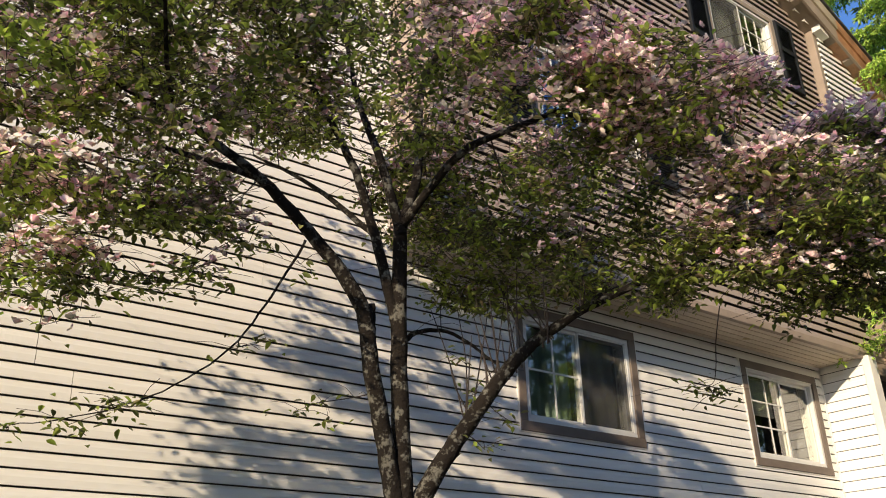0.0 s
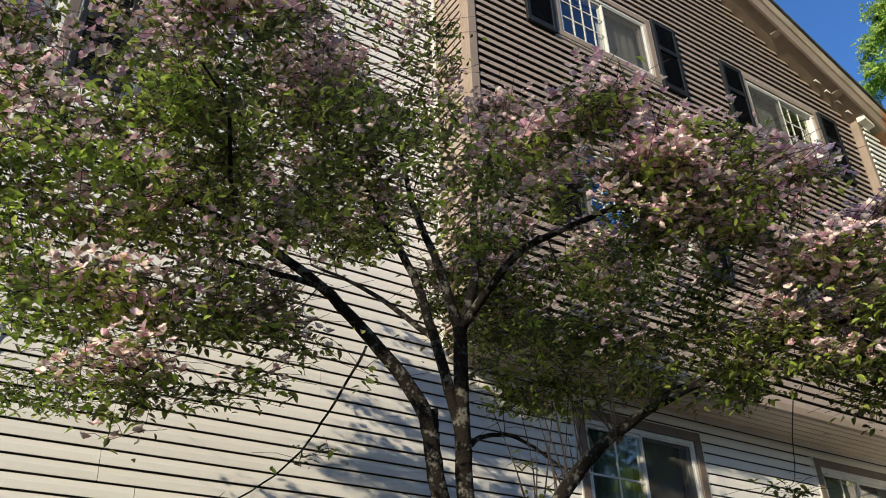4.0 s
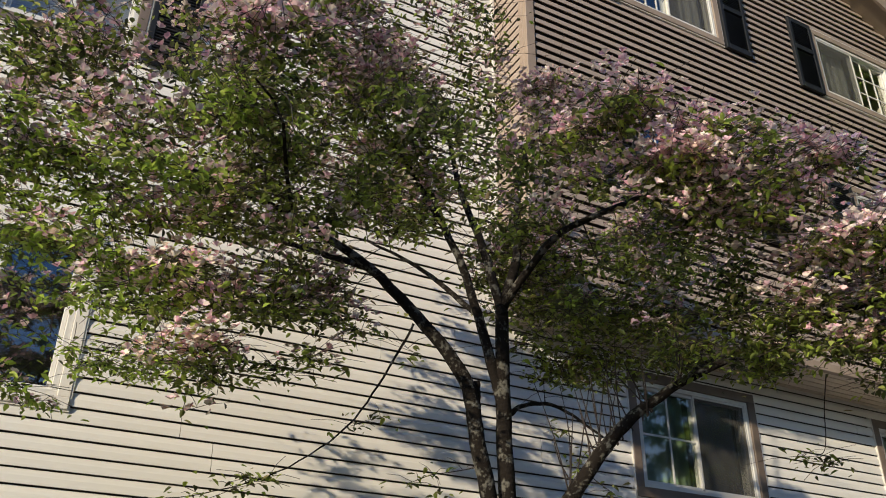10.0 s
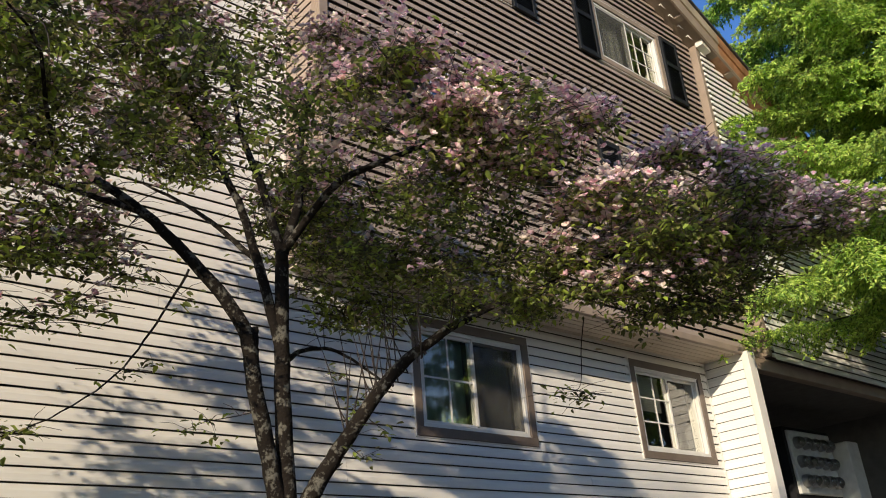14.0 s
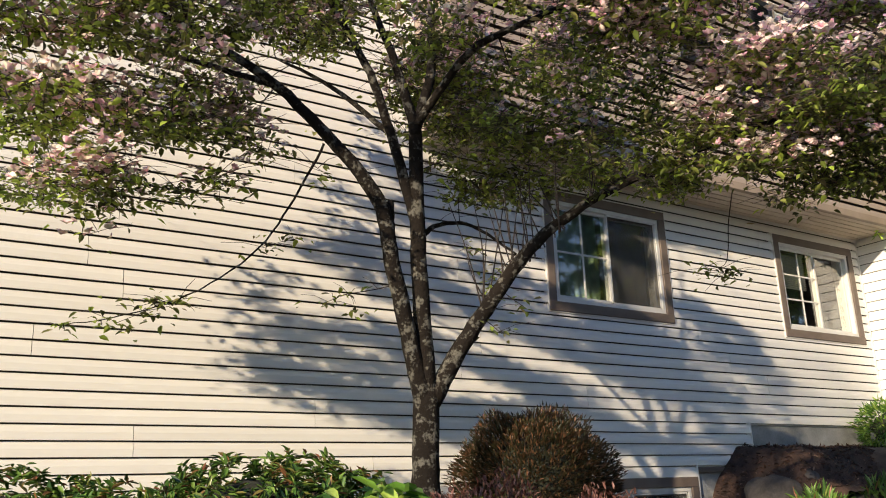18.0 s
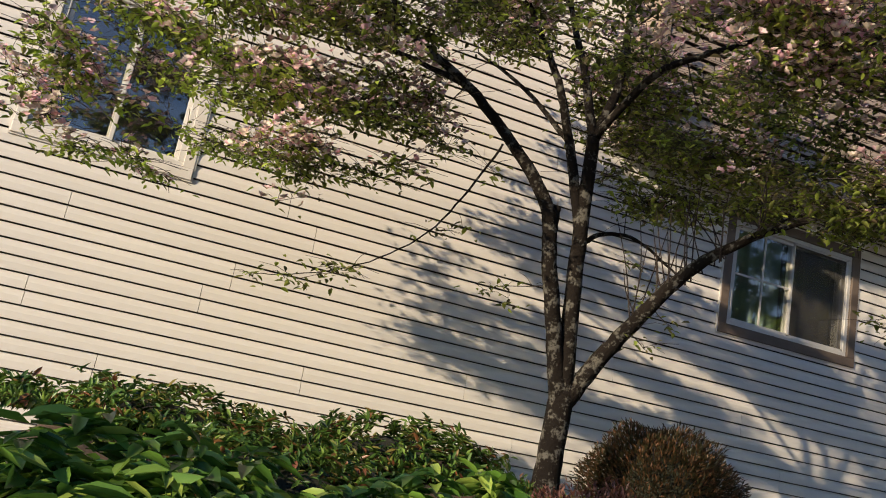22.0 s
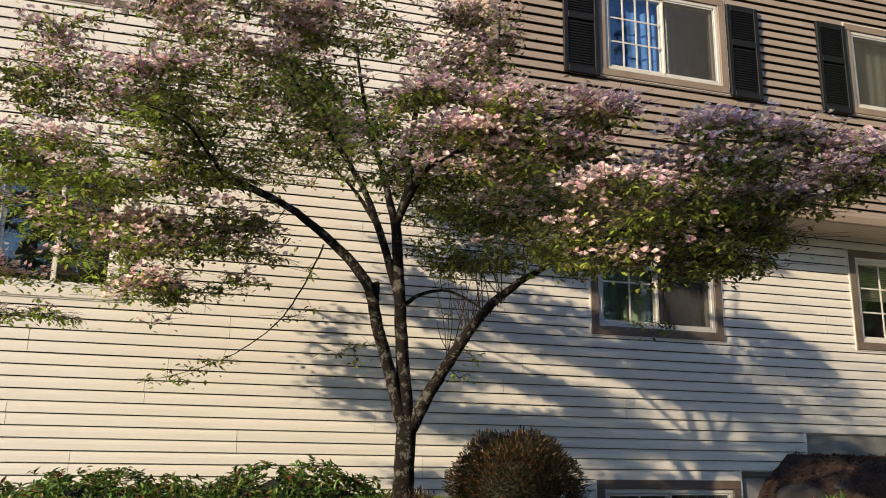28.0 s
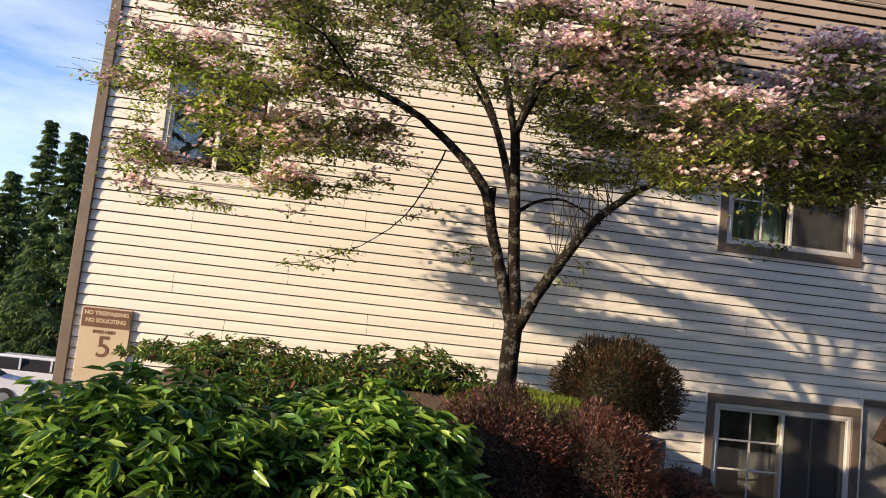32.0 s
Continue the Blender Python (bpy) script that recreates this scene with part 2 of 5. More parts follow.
PETAL = leafy("dogwood_bract", [(0.7, 0.37, 0.46), (0.76, 0.5, 0.56), (0.79, 0.63, 0.62), (0.86, 0.78, 0.64), (0.5, 0.4, 0.34)], 0.32)
LAUREL = leafy("glossy_green_leaf", [(0.045, 0.11, 0.02), (0.09, 0.2, 0.03), (0.18, 0.33, 0.05), (0.42, 0.54, 0.11)], 0.35, 0.3)
PIERIS = leafy("dark_shrub_leaf", [(0.03, 0.07, 0.018), (0.06, 0.13, 0.025), (0.12, 0.22, 0.04), (0.2, 0.31, 0.06), (0.24, 0.08, 0.045)], 0.25, 0.35)
BARBERRY = leafy("barberry_leaf", [(0.05, 0.02, 0.016), (0.12, 0.045, 0.036), (0.2, 0.09, 0.07), (0.32, 0.165, 0.125)], 0.3)
BOXLEAF = leafy("bronze_shrub_leaf", [(0.018, 0.021, 0.009), (0.036, 0.034, 0.013), (0.075, 0.046, 0.02), (0.18, 0.085, 0.045)], 0.2)
NEEDLE = leafy("conifer_spray", [(0.13, 0.24, 0.05), (0.3, 0.48, 0.08), (0.52, 0.68, 0.12), (0.66, 0.76, 0.18)], 0.42)
FARNEEDLE = leafy("far_conifer_spray", [(0.05, 0.09, 0.04), (0.1, 0.165, 0.06), (0.17, 0.25, 0.08)], 0.4, scale=0.15)
CHIP = leafy("bark_chip", [(0.02, 0.011, 0.008), (0.045, 0.021, 0.014), (0.08, 0.036, 0.024), (0.16, 0.1, 0.07)], 0.02, 0.9)
GRASS = leafy("grass_blade", [(0.12, 0.18, 0.02), (0.2, 0.26, 0.03), (0.28, 0.32, 0.05)], 0.4)


# ---- building blocks ----
def mesh_of(name, verts, faces, mats, smooth=False):
    me = bpy.data.meshes.new(name)
    me.from_pydata(verts, [], faces)
    for m in mats if isinstance(mats, (list, tuple)) else [mats]:
        me.materials.append(m)
    if smooth:
        me.polygons.foreach_set("use_smooth", [True] * len(me.polygons))
    me.update()
    return me


def part(name, bm, mat, parent=None, label="", smooth=False):
    me = bpy.data.meshes.new(name)
    bm.to_mesh(me)
    bm.free()
    me.materials.append(mat)
    if smooth:
        me.polygons.foreach_set("use_smooth", [True] * len(me.polygons))
    ob = new(name, me)
    ob.parent = parent
    return tagged(ob, label)


def thing(name, at, label, category, group="", kind=""):
    e = new(name)
    e.location = at
    e.empty_display_size = 0.1
    return tagged(e, label, category, group, kind)


def box(bm, lo, hi, bevel=0.0):
    r = bmesh.ops.create_cube(bm, size=1)
    c = [(a + b) / 2 for a, b in zip(lo, hi)]
    d = [abs(b - a) for a, b in zip(lo, hi)]
    bmesh.ops.transform(bm, matrix=Matrix.Translation(c) @ Matrix.Diagonal((*d, 1)), verts=r["verts"])
    if bevel:
        es = list({e for v in r["verts"] for e in v.link_edges})
        bmesh.ops.bevel(bm, geom=es, offset=min(bevel, min(d) * 0.4), segments=1, affect="EDGES")
    return bm


def boxes(items, bevel=0.0):
    bm = bmesh.new()
    for lo, hi in items:
        box(bm, lo, hi, bevel)
    return bm


def prism(bm, pts, y0, y1):
    """An outline in x and z, pulled from y0 to y1."""
    a = [bm.verts.new((x, y0, z)) for x, z in pts]
    b = [bm.verts.new((x, y1, z)) for x, z in pts]
    bm.faces.new(a)
    bm.faces.new(b[::-1])
    for k in range(len(pts)):
        j = (k + 1) % len(pts)
        bm.faces.new((a[k], b[k], b[j], a[j]))
    bmesh.ops.recalc_face_normals(bm, faces=bm.faces)
    return bm


def cells(x0, x1, z0, z1, y0, y1, holes):
    """A wall slab between the given limits with rectangular openings through it."""
    xs = sorted({x0, x1, *[min(max(v, x0), x1) for h in holes for v in h[:2]]})
    zs = sorted({z0, z1, *[min(max(v, z0), z1) for h in holes for v in h[2:]]})
    out = []
    for a, b in zip(zs, zs[1:]):
        run = None
        for c, d in zip(xs, xs[1:]):
            mx, mz = (c + d) / 2, (a + b) / 2
            if any(h[0] < mx < h[1] and h[2] < mz < h[3] for h in holes):
                if run:
                    out.append(((run[0], y0, a), (run[1], y1, b)))
                run = None
            else:
                run = (run[0], d) if run else (c, d)
        if run:
            out.append(((run[0], y0, a), (run[1], y1, b)))
    return boxes(out)


# ---- plan ----
COURSE = 0.1084
Z0 = 1.468 - 14 * COURSE
LEFT, RIGHT = -6.72, 10.5
BAY_L, BAY_R, BAY_Y, BAY_Z = -1.40, 5.93, -0.61, 4.23
PEAK_X, SLOPE = 2.3, 0.5
BAY_TOP = 11.35
MAIN_TOP = 11.75
Y_IN = 0.16

# window frames: x0, x1, z0, z1 of the white frame
W_MID = (0.10, 1.60, 2.90, 3.94)
W_RIGHT = (3.66, 5.07, 2.90, 3.97)
W_LOW = (0.11, 1.69, 0.07, 1.155)
W_LEFT = (-6.06, -4.97, 2.93, 4.1)
W_UPLEFT = (-6.04, -5.02, 5.94, 7.0)
W_U1 = (-0.03, 1.46, 5.70, 6.74)
W_U2 = (3.37, 4.86, 5.70, 6.74)
W_V1 = (-0.07, 1.43, 8.37, 9.31)
W_V2 = (3.34, 4.84, 8.28, 9.27)


def grown(w, d, below=None):
    return (w[0] - d, w[1] + d, w[2] - (below or d), w[3] + d)


# ---- ground ----
def height(x, y):
    """Bank that climbs from the road to the wall, falls into the window well and rises again beyond it."""
    def step(a, b, v):
        t = min(1, max(0, (v - a) / (b - a)))
        return t * t * (3 - 2 * t)
    bank = -0.35 + 1.42 * step(-3.15, -2.05, y) * (1 - step(-1.7, -0.9, x)) * (1 - step(5.2, 6.5, -x))
    right = 1.7 * step(2.3, 3.6, x) * step(-4.5, -0.8, y)
    z = bank + 0.15 * step(-1.7, -0.9, x) + right
    if y > 0.6:
        z = min(z, 0.6)
    far = max(step(11, 22, math.hypot(x, y)), step(7.3, 11.5, -x))
    return z * (1 - far) - 1.95 * far + 0.03 * noise.noise((x * 1.7, y * 1.7, 0))


def ground_sheet():
    def line(lo, hi, fine_lo, fine_hi, d):
        a = list(np.arange(fine_lo, fine_hi + 1e-6, d))
        while a[-1] < hi:
            a.append(a[-1] + max(d, (a[-1] - fine_hi) * 0.35 + d))
        while a[0] > lo:
            a.insert(0, a[0] - max(d, (fine_lo - a[0]) * 0.35 + d))
        return [float(v) for v in a]
    xs, ys = line(-1500, 1500, -11, 12, 0.3), line(-1500, 1500, -9, 0.3, 0.3)
    vs = [(x, y, height(x, y)) for y in ys for x in xs]
    n = len(xs)
    fs = [(j * n + i, j * n + i + 1, (j + 1) * n + i + 1, (j + 1) * n + i) for j in range(len(ys) - 1) for i in range(n - 1)]
    ob = new("ground", mesh_of("ground", vs, fs, [SOIL, ASPHALT], True))
    for p in ob.data.polygons:
        p.material_index = 1 if p.center.y < -5.3 or p.center.y > 9 or p.center.x < -7.4 else 0
    tagged(ob, "dark garden soil bank sloping up to the house", "ground", kind="structure")


ground_sheet()

# ---- walls ----
walls = thing("wall_north", (0, 0, 0), "cream vinyl lap siding wall in sun and dappled shade", "wall", kind="structure")
bay = thing("wall_bay", (0, 0, 0), "tan lap siding wall of the overhanging upper storeys", "wall", kind="structure")


def main_top(x):
    return MAIN_TOP - 0.4 * (PEAK_X - x) if x < PEAK_X else bay_top(x)


def bay_top(x):
    return BAY_TOP - SLOPE * abs(x - PEAK_X)


main_holes = [grown(w, 0.0) for w in (W_MID, W_RIGHT, W_LOW, W_LEFT, W_UPLEFT)]
# backing slabs; their dark colour reads as shade between the courses
part("shade_sheathing", cells(LEFT, 5.36, -0.5, BAY_Z + 0.02, 0.0, Y_IN, main_holes), SHADE_SHEATH, walls)
part("shade_sheathing", cells(LEFT, BAY_L + 0.02, BAY_Z + 0.02, 7.9, 0.0, Y_IN, main_holes), SHADE_SHEATH, walls)
part("shade_sheathing", prism(bmesh.new(), [(LEFT, 7.9), (BAY_L + 0.02, 7.9), (BAY_L + 0.02, main_top(BAY_L)), (LEFT, main_top(LEFT))], 0.0, Y_IN), SHADE_SHEATH, walls)
part("shade_sheathing", prism(bmesh.new(), [(BAY_R + 0.03, BAY_Z), (RIGHT, BAY_Z), (RIGHT, main_top(RIGHT)), (BAY_R + 0.03, main_top(BAY_R))], BAY_Y - 0.13, BAY_Y + Y_IN), SHADE_SHEATH, walls)
bay_holes = [grown(w, 0.0) for w in (W_U1, W_U2, W_V1, W_V2)]
BTOP = bay_top(BAY_R)
part("shade_sheathing", cells(BAY_L, BAY_R, BAY_Z, BTOP, BAY_Y, BAY_Y + Y_IN, bay_holes), SHADE_SHEATH, bay)
part("shade_sheathing", prism(bmesh.new(), [(BAY_L, BTOP), (BAY_R, BTOP), (PEAK_X, BAY_TOP)], BAY_Y, BAY_Y + Y_IN), SHADE_SHEATH, bay)
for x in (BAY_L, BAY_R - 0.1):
    part("shade_sheathing", boxes([((x, BAY_Y + Y_IN, BAY_Z), (x + 0.1, 0.0, BTOP))]), SHADE_SHEATH, bay)
# closing walls behind and roof slab inside
part("back_wall", boxes([((LEFT, 7.0, -0.5), (RIGHT, 7.2, 8.0)), ((LEFT, Y_IN, -0.5), (LEFT + 0.15, 7.0, 7.8)), ((RIGHT - 0.15, BAY_Y + 0.3, BAY_Z), (RIGHT, 7.0, 7.0))]), CREAM, walls)

# lap siding: one board profile, stretched to each run
def board_mesh(name, mat, h=COURSE, proud=0.05, hollow=1.0):
    # thin butt lip over a hollow, face tapering up to a nailing edge under the next course
    p = [(-0.003, h * 0.4), (-proud + 0.004, h * 0.34), (-proud + 0.003, 0.0), (-proud - 0.0005, 0.002), (-proud, 0.008), (-proud + 0.006 * hollow, h * 0.5), (-proud + 0.018 * hollow, h * 0.72), (-proud + 0.036 * hollow, h * 0.92), (0.0, h * 0.95)]
    vs = [(x, y, z) for x in (0, 1) for y, z in p]
    n = len(p)
    fs = [(k, (k + 1) % n, n + (k + 1) % n, n + k) for k in range(n)] + [tuple(range(n))[::-1], tuple(range(n, 2 * n))]
    return mesh_of(name, vs, fs, mat)


def runs(x0, x1, holes, z, h):
    out = [(x0, x1)]
    for a, b, c, d in holes:
        if c < z + h - 0.01 and d > z + 0.01:
            out = [q for s, e in out for q in ((s, min(e, a)), (max(s, b), e)) if q[1] - q[0] > 0.01]
    return out


def siding(parent, me, z0, z1, y, left, right, holes, joints, seed, h=COURSE):
    rng = random.Random(seed)
    k0 = math.floor((z0 - Z0) / h)
    k = k0
    while Z0 + k * h < z1:
        z = Z0 + k * h
        a, b = left(z + h / 2), right(z + h / 2)
        pair = k // 2
        r2 = random.Random(seed * 1000 + pair)
        cuts = joints.get(k, None)
        if cuts is None:
            cuts = [a + r2.uniform(0.3, 3.4) + 3.66 * q for q in range(6)] if not joints.get("none") else []
        for s, e in runs(a, b, holes, z, h):
            xs = [s] + sorted(c for c in cuts if s + 0.15 < c < e - 0.15) + [e]
            for i, (p, q) in enumerate(zip(xs, xs[1:])):
                ob = new("plank", me)
                ob.parent = parent
                ob.location = (p + (0.0015 if i else 0), y, z)
                ob.scale = (q - p - (0.003 if q != e else 0.0), 1 + 0.05 * rng.random(), 1)
        k += 1


CREAM_BOARD = board_mesh("plank", CREAM, hollow=0.5)
TAN_BOARD = board_mesh("plank", TAN)
TAN_SIDE = board_mesh("plank", TAN, proud=0.022, hollow=0.35)
WHITE_BOARD = board_mesh("plank", FARW, hollow=0.68)
T = 0.095
main_cut = [(w[0] - d, w[1] + d, w[2], w[3]) for w, d in ((W_MID, T), (W_RIGHT, T), (W_LOW, T), (W_LEFT, 0.085), (W_UPLEFT, 0.085))]
foot = [(1.81, 2.72, -1, 1.362), (2.72, 5.4, -1, 1.79)]
def kz(z):
    return round((z - Z0) / COURSE)
JOINTS = {kz(1.468): [-3.73, 0.9], kz(1.468) + 1: [-3.735, 0.9], kz(1.901): [-4.6, 0.4], kz(1.901) + 1: [-4.61, 0.4], kz(1.685): [-5.75, -2.4],
          kz(1.685) + 1: [-5.755, -2.4], kz(2.557): [-3.87], kz(2.557) + 1: [-3.875], kz(2.774): [-4.12], kz(2.774) + 1: [-4.125],
          kz(1.251): [-5.19, -1.9], kz(1.251) + 1: [-5.185, -1.9]}
siding(walls, CREAM_BOARD, 0.0, BAY_Z - 0.02, 0.0, lambda z: LEFT, lambda z: 5.34, main_cut + foot, JOINTS, 3)
siding(walls, CREAM_BOARD, BAY_Z - 0.02, 10.2, 0.0, lambda z: LEFT if z < main_top(LEFT) else PEAK_X - (MAIN_TOP - z) / 0.4, lambda z: BAY_L - 0.035, main_cut, {}, 5)
siding(walls, WHITE_BOARD, BAY_Z + 0.02, 10.0, BAY_Y - 0.13, lambda z: BAY_R + 0.06, lambda z: min(RIGHT, PEAK_X + (BAY_TOP - z) / SLOPE), [], {}, 6)
bay_cut = [(w[0] - 0.085, w[1] + 0.085, w[2], w[3]) for w in (W_U1, W_U2, W_V1, W_V2)]
siding(bay, TAN_BOARD, BAY_Z + 0.06, BAY_TOP - 0.1, BAY_Y, lambda z: max(BAY_L + 0.1, PEAK_X - (BAY_TOP - z) / SLOPE), lambda z: min(BAY_R - 0.08, PEAK_X + (BAY_TOP - z) / SLOPE), bay_cut, {}, 7)
# boards on the bay's two short sides
side_l = thing("wall_bay_side", (0, 0, 0), "narrow tan siding return of the overhang", "wall", kind="structure")
k = math.floor((BAY_Z + 0.06 - Z0) / COURSE)
while Z0 + k * COURSE < BTOP - 0.1:
    for x, turn in ((BAY_L, 90), ):
        ob = new("plank", TAN_SIDE)
        ob.parent = side_l
        ob.matrix_basis = Matrix.Translation((x, 0.0 if turn > 0 else BAY_Y, Z0 + k * COURSE)) @ Matrix.Rotation(radians(-turn), 4, "Z") @ Matrix.Diagonal((-BAY_Y, 1, 1, 1))
    k += 1

# corner boards
def corner(name, items, mat, label):
    ob = part(name, boxes(items, 0.006), mat)
    tagged(ob, label, "trim", kind="structure")


corner("trim_corner_left", [((LEFT - 0.05, -0.085, -0.4), (LEFT + 0.06, 0.0, 7.9)), ((LEFT - 0.05, 0.0, -0.4), (LEFT, 0.12, 7.9))], TRIM, "brown corner board at the end of the wall")
corner("trim_bay_corner", [((BAY_L - 0.022, BAY_Y - 0.062, BAY_Z), (BAY_L + 0.085, BAY_Y, BTOP)), ((BAY_L - 0.022, BAY_Y, BAY_Z), (BAY_L, BAY_Y + 0.085, BTOP))], TRIM_TAN, "tan corner board of the overhang")
corner("trim_bay_corner_far", [((BAY_R - 0.06, BAY_Y - 0.16, BAY_Z), (BAY_R + 0.03, BAY_Y, BTOP)), ((BAY_R, BAY_Y, BAY_Z), (BAY_R + 0.02, BAY_Y + 0.085, BTOP))], TRIM_TAN, "tan corner board of the overhang")
corner("trim_bay_inner", [((BAY_L - 0.06, -0.056, BAY_Z), (BAY_L - 0.02, 0.0, 9.8))], TRIM_PALE, "pale inside corner strip")
corner("trim_bay_foot", [((BAY_L, BAY_Y - 0.058, BAY_Z - 0.03), (BAY_R, BAY_Y, BAY_Z + 0.065))], TRIM_TAN, "tan skirt board along the foot of the overhang")

# soffit under the overhang, with grooves
gs = []
y = BAY_Y
while y < -0.02:
    gs.append(((BAY_L, y + 0.004, BAY_Z - 0.012), (BAY_R, min(-0.0, y + 0.09), BAY_Z + 0.008)))
    y += 0.1
gs.append(((BAY_L, BAY_Y, BAY_Z), (BAY_R, 0.0, BAY_Z + 0.02)))
tagged(part("soffit", boxes(gs), SOFFIT), "beige grooved soffit under the overhanging storey", "soffit", kind="structure")

# foundation
tagged(part("foundation", boxes([((1.81, -0.012, -0.5), (5.36, 0.03, 1.42)), ((2.72, -0.012, 1.42), (5.36, 0.03, 1.82))]), CONCRETE), "grey concrete foundation stepping up the slope", "foundation", kind="structure")
corner("trim_foundation", [((1.80, -0.03, 1.345), (2.72, 0.0, 1.362)), ((1.795, -0.056, -0.2), (1.815, 0.0, 1.40)), ((2.705, -0.056, 1.362), (2.725, 0.0, 1.80)), ((2.72, -0.03, 1.775), (5.34, 0.0, 1.792))], TRIM_PALE, "pale starter strip along the siding's lower edge")
corner("trim_ledger", [((1.815, -0.045, 1.29), (2.72, -0.013, 1.345))], TRIM, "dark brown ledger board over the foundation")
tagged(part("foundation_vent", boxes([((2.25, -0.012, 1.0), (2.6, 0.0, 1.2))] + [((2.27, -0.02, 1.02 + 0.03 * q), (2.58, -0.012, 1.035 + 0.03 * q)) for q in range(6)]), SHUT), "dark louvred vent in the concrete foundation", "vent")


# ---- roof ----
def roof_side(e, top, slope, sx, xe, y0, y1, yw, wood_from=None):
    """One roof slope seen from its gable end: soffit, two fascia boards, drip cap and shingles."""
    def strip(nm, za, zb, ya, yb, mat, xa, xb):
        p = [(PEAK_X + sx * xa, top + za - slope * xa), (PEAK_X + sx * xb, top + za - slope * xb), (PEAK_X + sx * xb, top + zb - slope * xb), (PEAK_X + sx * xa, top + zb - slope * xa)]
        part(nm, prism(bmesh.new(), p, ya, yb), mat, e)
    run = abs(xe - PEAK_X)
    cut = wood_from - PEAK_X if wood_from else run
    strip("soffit_board", 0.0, 0.02, y0 + 0.03, yw, SOFFIT_DARK, 0, cut)
    q = 0.6
    while q < run:
        strip("lookout_block", -0.035, 0.0, y0 + 0.03, y0 + 0.16, SOFFIT_DARK, q, q + 0.09)
        q += 1.22
    strip("soffit_edge", -0.04, 0.0, y0 - 0.005, y0 + 0.03, TRIM_TAN, 0, run)
    strip("fascia_board", 0.0, 0.2, y0, y0 + 0.03, TRIM_TAN, 0, cut)
    strip("upper_fascia_board", 0.2, 0.4, y0 - 0.03, y0 + 0.01, EAVE, 0, cut)
    if wood_from:
        strip("bare_soffit_board", 0.0, 0.02, y0 + 0.03, yw, FASCIA, cut, run)
        strip("bare_fascia_board", 0.0, 0.2, y0, y0 + 0.03, FASCIA, cut, run)
        strip("bare_upper_fascia_board", 0.2, 0.4, y0 - 0.03, y0 + 0.01, FASCIA, cut, run)
    strip("deck", 0.38, 0.42, y0 + 0.01, y1, SHADE_SHEATH, 0, run)
    strip("shingle_edge", 0.42, 0.46, y0 - 0.06, y1, SHINGLE, 0, run + 0.05)


roof = thing("roof_gable", (0, 0, 0), "shingled gable roof edge with tan fascia and beige soffit", "roof", kind="structure")
roof_side(roof, BAY_TOP, SLOPE, 1, RIGHT + 0.3, BAY_Y - 0.36, 7.2, BAY_Y + 0.03, 6.25)
roof_side(roof, BAY_TOP, SLOPE, -1, BAY_L - 0.3, BAY_Y - 0.36, BAY_Y + 0.5, BAY_Y)
roof_l = thing("roof_main", (0, 0, 0), "shingled main roof over the cream wall", "roof", kind="structure")
roof_side(roof_l, MAIN_TOP, 0.4, -1, LEFT - 0.4, -0.3, 7.2, 0.0)
tagged(part("eave_return", prism(bmesh.new(), [(BAY_R - 0.06, BTOP - 0.06), (BAY_R + 0.15, BTOP - 0.14), (BAY_R + 0.15, BTOP - 0.07), (BAY_R - 0.06, BTOP + 0.03)], BAY_Y - 0.3, BAY_Y - 0.17), TRIM_PALE), "pale boxed eave return at the foot of the gable", "eave", kind="structure")


# ---- windows ----
count = [0]


